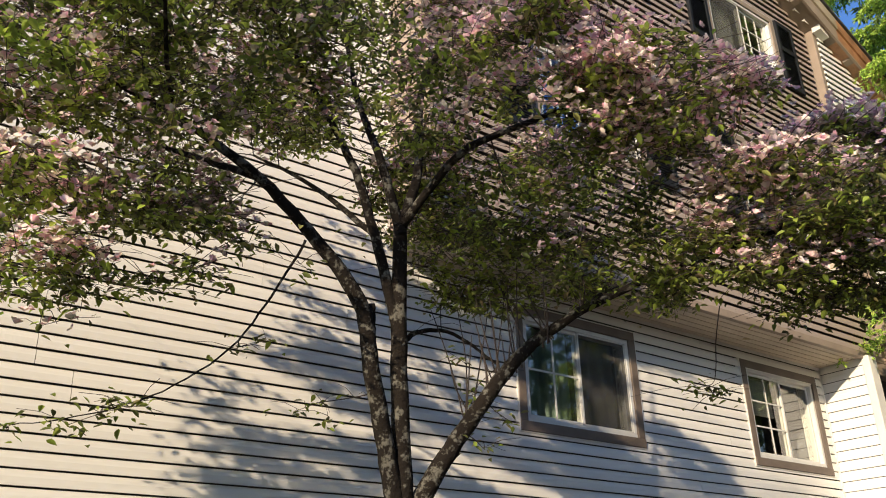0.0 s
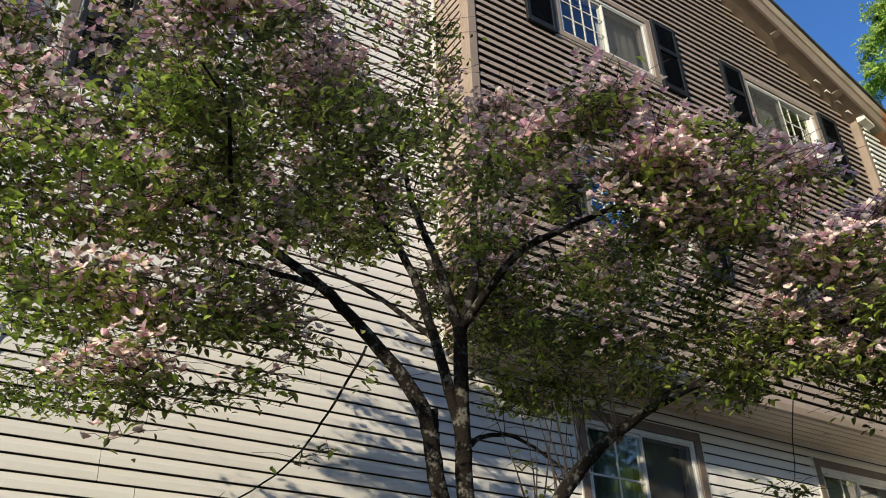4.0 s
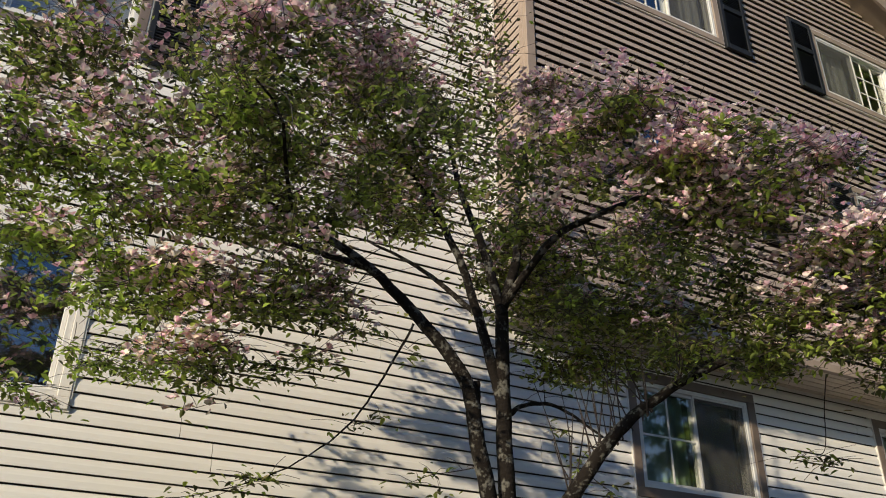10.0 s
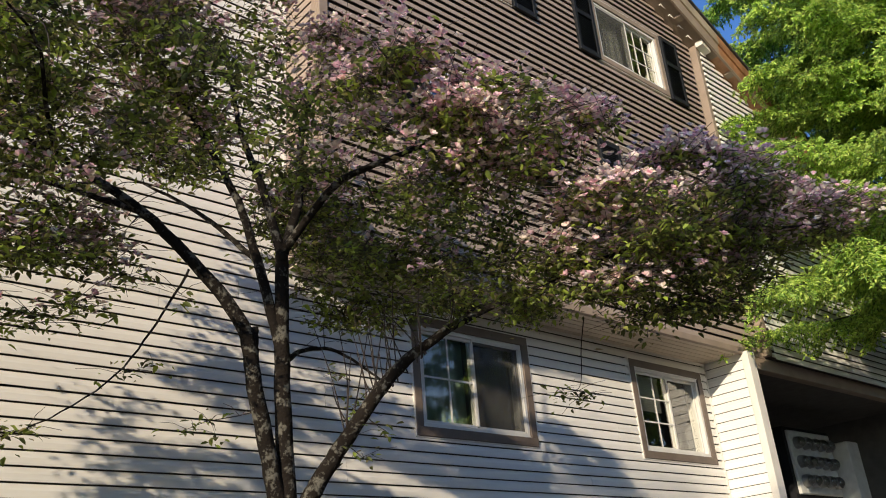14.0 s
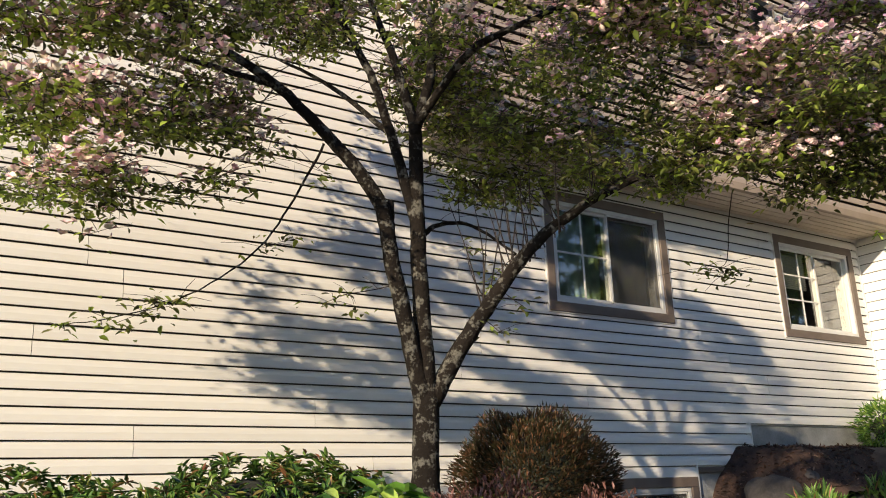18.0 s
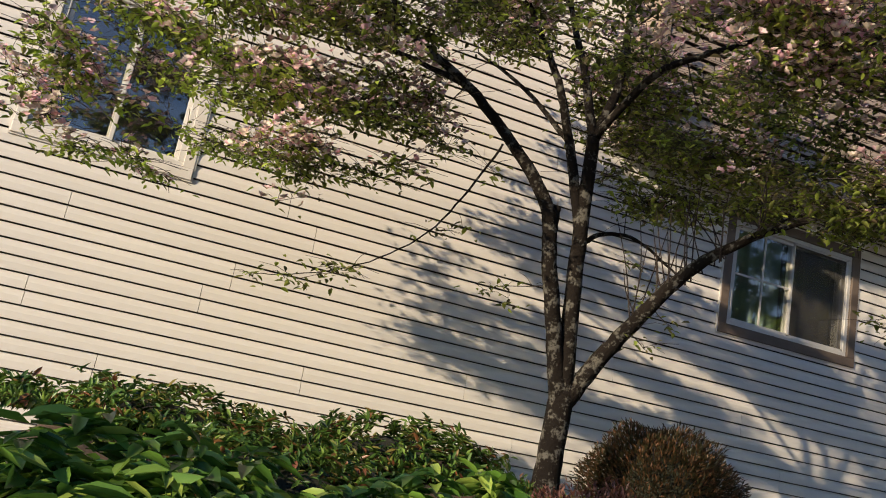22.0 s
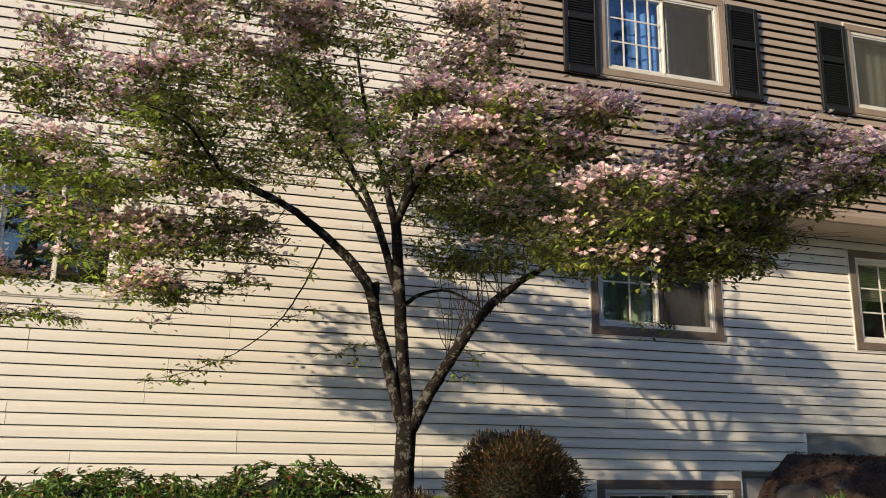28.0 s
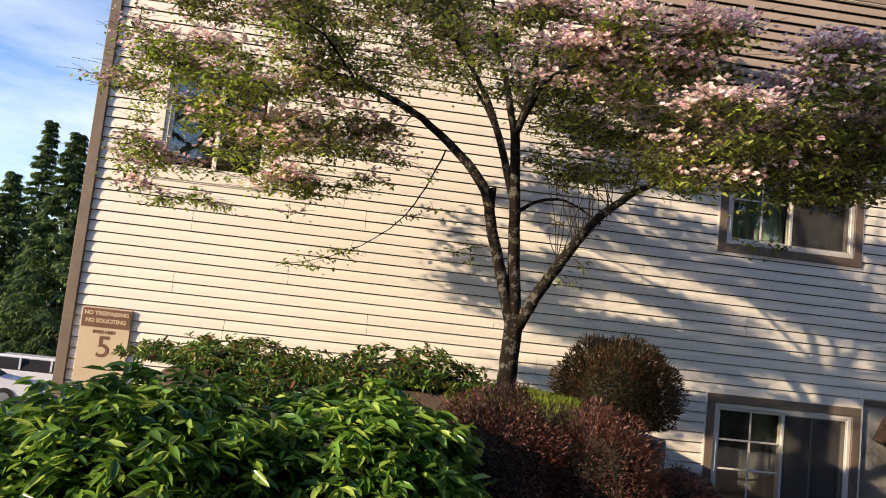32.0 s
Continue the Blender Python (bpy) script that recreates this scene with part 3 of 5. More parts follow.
def window(w, y, trim, style, backing, label, screen=None):
    """Sliding window: vinyl frame, two sashes, bars on one of them, outer casing, a room box behind, its shade painted
    in if dark.
    """
    count[0] += 1
    x0, x1, z0, z1 = w
    e = thing("window_%d" % count[0], ((x0 + x1) / 2, y, z0), label, "window", kind="structure")
    e.matrix_basis = Matrix()
    if trim:
        t, mat, d = trim
        part("casing", boxes([((x0 - t, y - 0.064, z1), (x1 + t, y, z1 + t)), ((x0 - t, y - 0.064, z0), (x0, y, z1)), ((x1, y - 0.064, z0), (x1 + t, y, z1))], 0.004), mat, e)
        part("window_sill", boxes([((x0 - t, y - 0.07, z0 - t), (x1 + t, y, z0))], 0.005), mat, e)
        part("drip_edge", boxes([((x0 - t - 0.012, y - 0.058, z0 - t - 0.012), (x1 + t + 0.012, y, z0 - t)), ((x0 - t - 0.012, y - 0.058, z0 - t), (x0 - t, y, z1 + t)), ((x1 + t, y - 0.058, z0 - t), (x1 + t + 0.012, y, z1 + t)), ((x0 - t - 0.012, y - 0.058, z1 + t), (x1 + t + 0.012, y, z1 + t + 0.012))]), TRIM_PALE, e, "pale channel round the casing")
    f = 0.045
    part("window_frame", boxes([((x0, y - 0.045, z0), (x1, y + 0.08, z0 + f)), ((x0, y - 0.045, z1 - f), (x1, y + 0.08, z1)), ((x0, y - 0.045, z0 + f), (x0 + f, y + 0.08, z1 - f)), ((x1 - f, y - 0.045, z0 + f), (x1, y + 0.08, z1 - f))], 0.004), VINYL, e, "white vinyl frame")
    xm = (x0 + x1) / 2
    for side, (a, b, yy) in enumerate(((x0 + f, xm + 0.025, y - 0.022), (xm - 0.025, x1 - f, y + 0.006))):
        s = 0.032
        sash = part("sash", boxes([((a, yy, z0 + f), (b, yy + 0.026, z0 + f + s)), ((a, yy, z1 - f - s), (b, yy + 0.026, z1 - f)), ((a, yy, z0 + f + s), (a + s, yy + 0.026, z1 - f - s)), ((b - s, yy, z0 + f + s), (b, yy + 0.026, z1 - f - s))], 0.003), VINYL, e)
        pane = new("pane", mesh_of("pane", [(a + s, yy + 0.012, z0 + f + s), (b - s, yy + 0.012, z0 + f + s), (b - s, yy + 0.012, z1 - f - s), (a + s, yy + 0.012, z1 - f - s)], [(0, 1, 2, 3)], GLASS))
        pane.parent = e
        pane.visible_shadow = False
        cols, rows = style[side]
        if cols:
            ax, bx, az, bz = a + s, b - s, z0 + f + s, z1 - f - s
            g = 0.009
            for q in range(1, cols):
                xx = ax + (bx - ax) * q / cols
                part("glazing_bar", boxes([((xx - g, yy + 0.002, az), (xx + g, yy + 0.010, bz))]), VINYL, e)
            for q in range(1, rows):
                zz = az + (bz - az) * q / rows
                part("glazing_bar", boxes([((ax, yy + 0.003, zz - g), (bx, yy + 0.0095, zz + g))]), VINYL, e)
    if screen is not None:
        a, b = ((x0 + f, xm), (xm, x1 - f))[screen]
        scr = part("insect_screen", boxes([((a, y - 0.03, z0 + f), (b, y - 0.028, z1 - f))]), MESH_SCREEN, e, "grey insect screen")
        part("screen_frame", boxes([((a, y - 0.036, z0 + f), (b, y - 0.024, z0 + f + 0.018)), ((a, y - 0.036, z1 - f - 0.018), (b, y - 0.024, z1 - f)), ((a, y - 0.036, z0 + f), (a + 0.018, y - 0.024, z1 - f)), ((b - 0.018, y - 0.036, z0 + f), (b, y - 0.024, z1 - f))]), VINYL, e)
    # backing "dark" paints the room's shade onto its walls
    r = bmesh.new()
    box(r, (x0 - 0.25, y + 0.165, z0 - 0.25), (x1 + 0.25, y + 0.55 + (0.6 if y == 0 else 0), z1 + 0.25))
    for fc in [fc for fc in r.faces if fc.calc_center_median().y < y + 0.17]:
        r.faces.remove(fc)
    part("room", r, SHADE_PAINT if backing == "dark" else ROOM, e, "dim room behind the glass")
    part("jamb", boxes([((x0 - 0.02, y + 0.08, z0 - 0.02), (x0, y + 0.17, z1 + 0.02)), ((x1, y + 0.08, z0 - 0.02), (x1 + 0.02, y + 0.17, z1 + 0.02)), ((x0, y + 0.08, z0 - 0.02), (x1, y + 0.17, z0)), ((x0, y + 0.08, z1), (x1, y + 0.17, z1 + 0.02))]), TRIM_PALE, e)
    return e


def drapes(a, b, z0, z1, y, mat, label, folds=9, amp=0.02):
    n = 60
    vs, fs = [], []
    for k in range(n + 1):
        u = k / n
        x = a + (b - a) * u
        for q in range(5):
            v = q / 4
            vs.append((x, y + amp * math.sin(u * folds * 6.283 + v) * (0.6 + 0.4 * v) + 0.006 * math.sin(u * 31), z0 + (z1 - z0) * v))
    for k in range(n):
        for q in range(4):
            i = k * 5 + q
            fs.append((i, i + 5, i + 6, i + 1))
    ob = new("curtain", mesh_of("curtain", vs, fs, mat, True))
    tagged(ob, label, "curtain")
    return ob


def blinds(a, b, z0, z1, y, label):
    e = thing("window_blind", ((a + b) / 2, y, z1), label, "blind")
    e.matrix_basis = Matrix()
    part("head_rail", boxes([((a, y - 0.02, z1 - 0.03), (b, y + 0.02, z1))]), BLIND, e)
    z = z1 - 0.045
    sl = mesh_of("slat", [(0, -0.011, 0.006), (1, -0.011, 0.006), (1, 0.011, -0.006), (0, 0.011, -0.006), (0, -0.011, 0.0075), (1, -0.011, 0.0075), (1, 0.011, -0.0045), (0, 0.011, -0.0045)],
                 [(3, 2, 1, 0), (4, 5, 6, 7), (0, 1, 5, 4), (2, 3, 7, 6), (1, 2, 6, 5), (3, 0, 4, 7)], BLIND)
    while z > z0:
        ob = new("slat", sl)
        ob.parent = e
        ob.location, ob.scale = (a, y, z), (b - a, 1, 1)
        z -= 0.024
    return e


DK = (T, TRIM, 0)
TN = (0.085, TRIM_TAN, 0)
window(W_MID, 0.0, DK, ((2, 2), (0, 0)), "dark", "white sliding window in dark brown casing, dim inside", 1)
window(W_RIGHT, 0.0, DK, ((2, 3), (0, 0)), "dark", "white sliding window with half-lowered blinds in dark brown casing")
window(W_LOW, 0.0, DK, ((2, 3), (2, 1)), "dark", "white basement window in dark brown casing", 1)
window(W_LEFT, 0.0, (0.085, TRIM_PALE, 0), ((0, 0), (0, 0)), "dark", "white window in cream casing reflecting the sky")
window(W_UPLEFT, 0.0, (0.085, TRIM, 0), ((0, 0), (0, 0)), "room", "white window with closed blinds between black shutters")
window(W_U1, BAY_Y, TN, ((4, 3), (0, 0)), "room", "white sliding window with a blue curtain between black shutters", 1)
window(W_U2, BAY_Y, TN, ((0, 0), (3, 3)), "room", "white sliding window with a drawn shade between black shutters", 0)
window(W_V1, BAY_Y, TN, ((4, 3), (0, 0)), "room", "white upper window with glazing bars between black shutters", 1)
window(W_V2, BAY_Y, TN, ((0, 0), (3, 3)), "room", "white upper window with glazing bars on one sash between black shutters", 0)
blinds(W_RIGHT[0] + 0.06, W_RIGHT[0] + 0.68, 3.45, 3.92, 0.11, "white slatted blind half lowered behind the glass")
blinds(W_UPLEFT[0] + 0.06, W_UPLEFT[1] - 0.06, 5.99, 6.95, 0.11, "white slatted blind lowered behind the glass")
# added sheet whose colour imitates the left pane's green reflection
drapes(W_MID[0] + 0.06, W_MID[0] + 0.76, W_MID[2] + 0.04, W_MID[3] - 0.03, 0.14, MIRRORED_GREEN, "grey green curtain standing in for trees mirrored in the glass", 5, 0.012)
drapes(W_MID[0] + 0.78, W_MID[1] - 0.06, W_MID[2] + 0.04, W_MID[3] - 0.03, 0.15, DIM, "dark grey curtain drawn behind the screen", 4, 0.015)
# basement curtain wears the same shade tone as its room
drapes(W_LOW[0] + 0.06, W_LOW[1] - 0.06, W_LOW[2] + 0.04, W_LOW[3] - 0.03, 0.14, SHADE_PAINT, "dark curtain drawn behind the basement glass", 7, 0.015)
drapes(W_U1[0] + 0.08, W_U1[0] + 0.76, 5.75, 6.69, BAY_Y + 0.12, BLUE, "blue curtain drawn behind the bars", 6, 0.008)
drapes(W_U1[0] + 0.8, W_U1[0] + 1.0, 5.75, 6.69, BAY_Y + 0.13, CURTAIN, "pale curtain gathered beside the sash", 3)
drapes(W_U2[0] + 0.06, W_U2[0] + 0.76, 5.75, 6.69, BAY_Y + 0.12, CURTAIN, "pale shade drawn behind the glass", 2, 0.004)
drapes(W_V1[0] + 0.78, W_V1[1] - 0.06, 8.4, 9.24, BAY_Y + 0.13, CURTAIN, "pale shade drawn behind the glass", 2, 0.004)
drapes(W_V2[0] + 0.06, W_V2[0] + 0.76, 8.4, 9.24, BAY_Y + 0.13, CURTAIN, "pale shade drawn behind the glass", 2, 0.004)


def shutter():
    """Louvred shutter 0.46 wide, hung on the wall beside a window."""
    e = thing("shutter", (0, 0, 0), "black louvred shutter fixed beside the window", "shutter", "window shutters")
    w, h, d, s = 0.43, 1.18, 0.035, 0.055
    part("backing", boxes([((0.01, -0.004, 0.01), (w - 0.01, 0.02, h - 0.01))]), SHUT, e)
    for a, b in (((0, -d, 0), (s, 0, h)), ((w - s, -d, 0), (w, 0, h))):
        part("stile", boxes([(a, b)], 0.005), SHUT, e)
    for z in (0, h * 0.55, h - 0.08):
        part("rail", boxes([((s, -d, z), (w - s, 0, z + 0.08))], 0.004), SHUT, e)
    sl = mesh_of("louvre", [(0, -0.03, 0), (1, -0.03, 0), (1, -0.006, 0.03), (0, -0.006, 0.03), (0, -0.03, 0.006), (1, -0.03, 0.006), (1, -0.006, 0.036), (0, -0.006, 0.036)],
                 [(3, 2, 1, 0), (4, 5, 6, 7), (0, 1, 5, 4), (2, 3, 7, 6), (1, 2, 6, 5), (3, 0, 4, 7)], SHUT)
    z = 0.085
    while z < h - 0.1:
        if not h * 0.55 - 0.03 < z < h * 0.55 + 0.075:
            ob = new("louvre", sl)
            ob.parent = e
            ob.location, ob.scale = (s, 0, z), (w - 2 * s, 1, 1)
        z += 0.032
    return e


sh0 = shutter()
spots = []
for w in (W_U1, W_U2, W_V1, W_V2):
    spots += [(w[0] - 0.53, BAY_Y - 0.06, w[2] - 0.115), (w[1] + 0.1, BAY_Y - 0.06, w[2] - 0.115)]
spots += [(W_UPLEFT[0] - 0.53, -0.06, W_UPLEFT[2] - 0.1), (W_UPLEFT[1] + 0.1, -0.06, W_UPLEFT[2] - 0.1)]
sh0.matrix_basis = pose(*spots[0])
for p in spots[1:]:
    copy_thing(sh0, pose(*p))

# ---- porch ----
PX, PY = 5.36, -0.70
porch = thing("wall_porch", (PX, 0, 0), "white sunlit siding return beside the porch", "wall", kind="structure")
porch.matrix_basis = Matrix()
part("shade_sheathing", boxes([((PX, PY, 0.6), (PX + 0.12, 0.0, BAY_Z))]), SHADE_SHEATH, porch)
zz = 1.0
WIDE_BOARD = board_mesh("plank", FARW, 0.125, 0.014)
while zz < BAY_Z - 0.03:
    ob = new("plank", WIDE_BOARD)
    ob.parent = porch
    ob.matrix_basis = Matrix.Translation((PX, 0.0, zz)) @ Matrix.Rotation(radians(-90), 4, "Z") @ Matrix.Diagonal((-PY - 0.06, 1, 1, 1))
    zz += 0.125
corner("trim_porch_post", [((PX - 0.025, PY - 0.03, 0.6), (PX + 0.16, PY + 0.07, BAY_Z))], TRIM_PALE, "pale post at the porch opening")
corner("trim_porch_inner", [((PX - 0.05, -0.056, 1.8), (PX - 0.02, 0.0, BAY_Z))], TRIM_PALE, "pale inside corner strip beside the porch")
tagged(part("porch_beam", boxes([((PX + 0.17, -0.66, BAY_Z - 0.2), (RIGHT + 1.5, -0.52, BAY_Z - 0.012))], 0.01), TRIM_TAN), "tan beam across the porch opening", "beam", kind="structure")
# dark paint stands in for the shade inside the porch
tagged(part("wall_porch_back", boxes([((PX + 0.12, 2.2, 0.5), (RIGHT + 1.5, 2.3, BAY_Z)), ((PX + 0.12, 0.16, 0.5), (PX + 0.2, 2.2, BAY_Z)), ((PX, PY + 0.2, BAY_Z - 0.02), (RIGHT + 1.5, 2.3, BAY_Z)), ((RIGHT + 1.4, -0.6, 0.5), (RIGHT + 1.5, 2.2, BAY_Z))]), SHADE_PAINT), "porch wall and ceiling darkened in colour for shade", "wall", kind="structure")
tagged(part("porch_floor", boxes([((PX + 0.1, -0.9, 0.6), (RIGHT + 1.5, 2.3, 1.35))]), CONCRETE), "grey concrete porch floor", "floor", kind="structure")

meters = thing("meter_bank", (8.0, -0.2, 1.3), "white electric meter cabinet with rows of round glass meters", "electric meter")
MX, MY, MZ = 9.0, 0.8, 2.7
part("cabinet", boxes([((MX, MY, MZ), (MX + 1.5, MY + 0.3, MZ + 1.08))], 0.015), GREY, meters)
part("dark_border", boxes([((MX - 0.1, MY + 0.05, MZ - 0.06), (MX, MY + 0.3, MZ + 1.14)), ((MX, MY + 0.05, MZ + 1.08), (MX + 1.55, MY + 0.3, MZ + 1.14)), ((MX, MY + 0.05, MZ - 0.06), (MX + 1.55, MY + 0.3, MZ))]), SHUT, meters, "dark backing board round the cabinet")
part("end_panel", boxes([((MX + 1.62, MY - 0.25, MZ - 0.6), (MX + 2.05, MY + 0.3, MZ + 0.95))], 0.015), GREY, meters)
for r_ in range(3):
    for c_ in range(5):
        bm = bmesh.new()
        at = Matrix.Translation((MX + 0.2 + 0.275 * c_, MY - 0.05, MZ + 0.22 + 0.32 * r_)) @ Matrix.Rotation(radians(90), 4, "X")
        bmesh.ops.create_cone(bm, cap_ends=True, segments=20, radius1=0.105, radius2=0.1, depth=0.1, matrix=at)
        mt = part("meter", bm, METAL, meters)
        bm = bmesh.new()
        bmesh.ops.create_uvsphere(bm, u_segments=16, v_segments=8, radius=0.088, matrix=at @ Matrix.Translation((0, 0, 0.05)) @ Matrix.Diagonal((1, 1, 0.7, 1)))
        part("dome", bm, GLASS, mt, "clear glass dome", True)
for o in meters.children:
    o.matrix_parent_inverse = Matrix.Translation((-8.0, 0.2, -1.3))

# ---- sign ----
sign = thing("sign", (-6.33, -0.03, 0.7), "tan and brown notice board fixed to the siding", "sign")
SX0, SX1, SZ0, SZ1 = -6.585, -6.095, 0.62, 1.455
items = [("board", boxes([((SX0, -0.085, SZ0), (SX1, -0.05, SZ1))], 0.004), SIGN), ("header_band", boxes([((SX0 + 0.01, -0.088, SZ1 - 0.2), (SX1 - 0.01, -0.084, SZ1 - 0.012))]), SIGN_DARK)]
for nm, bm, mt in items:
    part(nm, bm, mt, sign).matrix_parent_inverse = Matrix.Translation((6.33, 0.03, -0.7))


def lettering(text, x, y, z, size, mat, parent, name="lettering"):
    c = bpy.data.curves.new(name, "FONT")
    c.body, c.size, c.align_x, c.align_y, c.extrude, c.offset = text, size, "CENTER", "CENTER", 0.0015, 0.0022
    tmp = bpy.data.objects.new(name, c)
    scene.collection.objects.link(tmp)
    me = bpy.data.meshes.new_from_object(tmp.evaluated_get(bpy.context.evaluated_depsgraph_get()))
    bpy.data.objects.remove(tmp)
    me.materials.clear()
    me.materials.append(mat)
    ob = new(name, me)
    ob.parent = parent
    ob.matrix_parent_inverse = parent.matrix_basis.inverted()
    ob.matrix_basis = pose(x, y, z, 90, 0, 0)
    return ob


bpy.context.view_layer.update()
lettering("NO TRESPASSING", -6.34, -0.0895, SZ1 - 0.06, 0.055, SIGN, sign)
lettering("NO SOLICITING", -6.34, -0.0895, SZ1 - 0.135, 0.055, SIGN, sign)
lettering("SPEED LIMIT", -6.34, -0.0865, SZ1 - 0.245, 0.042, SIGN_DARK, sign)
lettering("5", -6.33, -0.0865, SZ1 - 0.4, 0.3, SIGN_DARK, sign, "numeral")


# ---- plants ----
def tubes(paths, sides=6):
    """Tapered round limbs along lists of (point, radius), as vertices and faces."""
    vs, fs = [], []
    for path in paths:
        base = len(vs)
        for i, (p, r) in enumerate(path):
            p = Vector(p)
            a = Vector(path[max(i - 1, 0)][0])
            b = Vector(path[min(i + 1, len(path) - 1)][0])
            d = (b - a).normalized() if (b - a).length > 1e-6 else Vector((0, 0, 1))
            u = d.cross(Vector((0.3, 0.1, 1)) if abs(d.z) < 0.9 else Vector((1, 0, 0))).normalized()
            v = d.cross(u)
            for k in range(sides):
                t = 6.28318 * k / sides
                q = p + (u * math.cos(t) + v * math.sin(t)) * r
                vs.append((q.x, q.y, q.z))
        for i in range(len(path) - 1):
            for k in range(sides):
                j = (k + 1) % sides
                fs.append((base + i * sides + k, base + i * sides + j, base + (i + 1) * sides + j, base + (i + 1) * sides + k))
        fs.append(tuple(base + (len(path) - 1) * sides + k for k in range(sides)))
    return vs, fs


def smooth_path(pts, radii, steps=5, wob=0.0, rng=random):
    out = []
    n = len(pts)
    P = [Vector(p) for p in pts]
    for i in range(n - 1):
        p0, p1, p2, p3 = P[max(i - 1, 0)], P[i], P[i + 1], P[min(i + 2, n - 1)]
        for k in range(steps):
            t = k / steps
            q = 0.5 * ((2 * p1) + (p2 - p0) * t + (2 * p0 - 5 * p1 + 4 * p2 - p3) * t * t + (3 * p1 - p0 - 3 * p2 + p3) * t ** 3)
            if wob:
                q += Vector((rng.uniform(-wob, wob), rng.uniform(-wob, wob), rng.uniform(-wob, wob)))
            out.append((q, radii[i] + (radii[i + 1] - radii[i]) * t))
    out.append((P[-1], radii[-1]))
    return out


def blades(pos, way, up, length, width, fold=0.25, droop=0.15):
    """Folded leaf blades: numpy arrays of base, direction, upper side, length and width; two triangles a side."""
    n = len(pos)
    way = way / np.linalg.norm(way, axis=1, keepdims=True)
    side = np.cross(way, up)
    side /= np.linalg.norm(side, axis=1, keepdims=True) + 1e-9
    nor = np.cross(side, way)
    L, W = length[:, None], width[:, None]
    mid = pos + way * L * 0.5
    v = np.empty((n, 6, 3))
    v[:, 0] = pos
    v[:, 1] = pos + way * L * 0.45 + side * W * 0.5 + nor * W * fold
    v[:, 2] = pos + way * L - nor * L * droop
    v[:, 3] = pos + way * L * 0.45 - side * W * 0.5 + nor * W * fold
    v[:, 4] = mid
    v[:, 5] = mid
    v = v[:, :4]
    i = np.arange(n) * 4
    f = np.concatenate([np.stack([i, i + 1, i + 2], 1), np.stack([i, i + 2, i + 3], 1)])
    return v.reshape(-1, 3), f


def petals(pos, way, up, length, width):
    """Broad notched bracts, cupped along the middle: numpy arrays as for blades; four triangles each."""
    n = len(pos)
    way = way / np.linalg.norm(way, axis=1, keepdims=True)
    side = np.cross(way, up)
    side /= np.linalg.norm(side, axis=1, keepdims=True) + 1e-9
    nor = np.cross(side, way)
    L, W = length[:, None], width[:, None]
    v = np.empty((n, 6, 3))
    v[:, 0] = pos
    v[:, 1] = pos + way * L * 0.6 + side * W * 0.5 + nor * W * 0.15
    v[:, 2] = pos + way * L + side * W * 0.28 - nor * L * 0.05
    v[:, 3] = pos + way * L * 0.88 - nor * L * 0.12
    v[:, 4] = pos + way * L - side * W * 0.28 - nor * L * 0.05
    v[:, 5] = pos + way * L * 0.6 - side * W * 0.5 + nor * W * 0.15
    i = np.arange(n) * 6
    f = np.concatenate([np.stack([i, i + a, i + b], 1) for a, b in ((1, 2), (2, 3), (3, 4), (4, 5))])
    return v.reshape(-1, 3), f


def leaves(pos, way, up, length, width, fold=0.2, droop=0.15):
    """Oval pointed leaves, folded along the midrib and drooping to the tip; four triangles each."""
    n = len(pos)
    way = way / np.linalg.norm(way, axis=1, keepdims=True)
    side = np.cross(way, up)
    side /= np.linalg.norm(side, axis=1, keepdims=True) + 1e-9
    nor = np.cross(side, way)
    L, W = length[:, None], width[:, None]
    v = np.empty((n, 6, 3))
    v[:, 0] = pos
    for k, sg in ((1, 1), (5, -1)):
        v[:, k] = pos + way * L * 0.32 + sg * side * W * 0.46 + nor * W * fold
    for k, sg in ((2, 1), (4, -1)):
        v[:, k] = pos + way * L * 0.68 + sg * side * W * 0.38 + nor * (W * fold - L * droop * 0.4)
    v[:, 3] = pos + way * L - nor * L * droop
    i = np.arange(n) * 6
    f = np.concatenate([np.stack([i, i + a, i + b], 1) for a, b in ((1, 2), (2, 3), (3, 4), (4, 5))])
    return v.reshape(-1, 3), f


def mesh_arrays(name, v, f, mat):
    me = bpy.data.meshes.new(name)
    me.vertices.add(len(v))
    me.vertices.foreach_set("co", np.ascontiguousarray(v, np.float32).ravel())
    me.loops.add(f.size)
    me.loops.foreach_set("vertex_index", np.ascontiguousarray(f, np.int32).ravel())
    me.polygons.add(len(f))
    me.polygons.foreach_set("loop_start", np.arange(0, f.size, f.shape[1], dtype=np.int32))
    me.update(calc_edges=True)
    me.validate()
    me.materials.append(mat)
    return me


def under(ob, parent):
    ob.parent = parent
    ob.matrix_parent_inverse = parent.matrix_basis.inverted()
    return ob


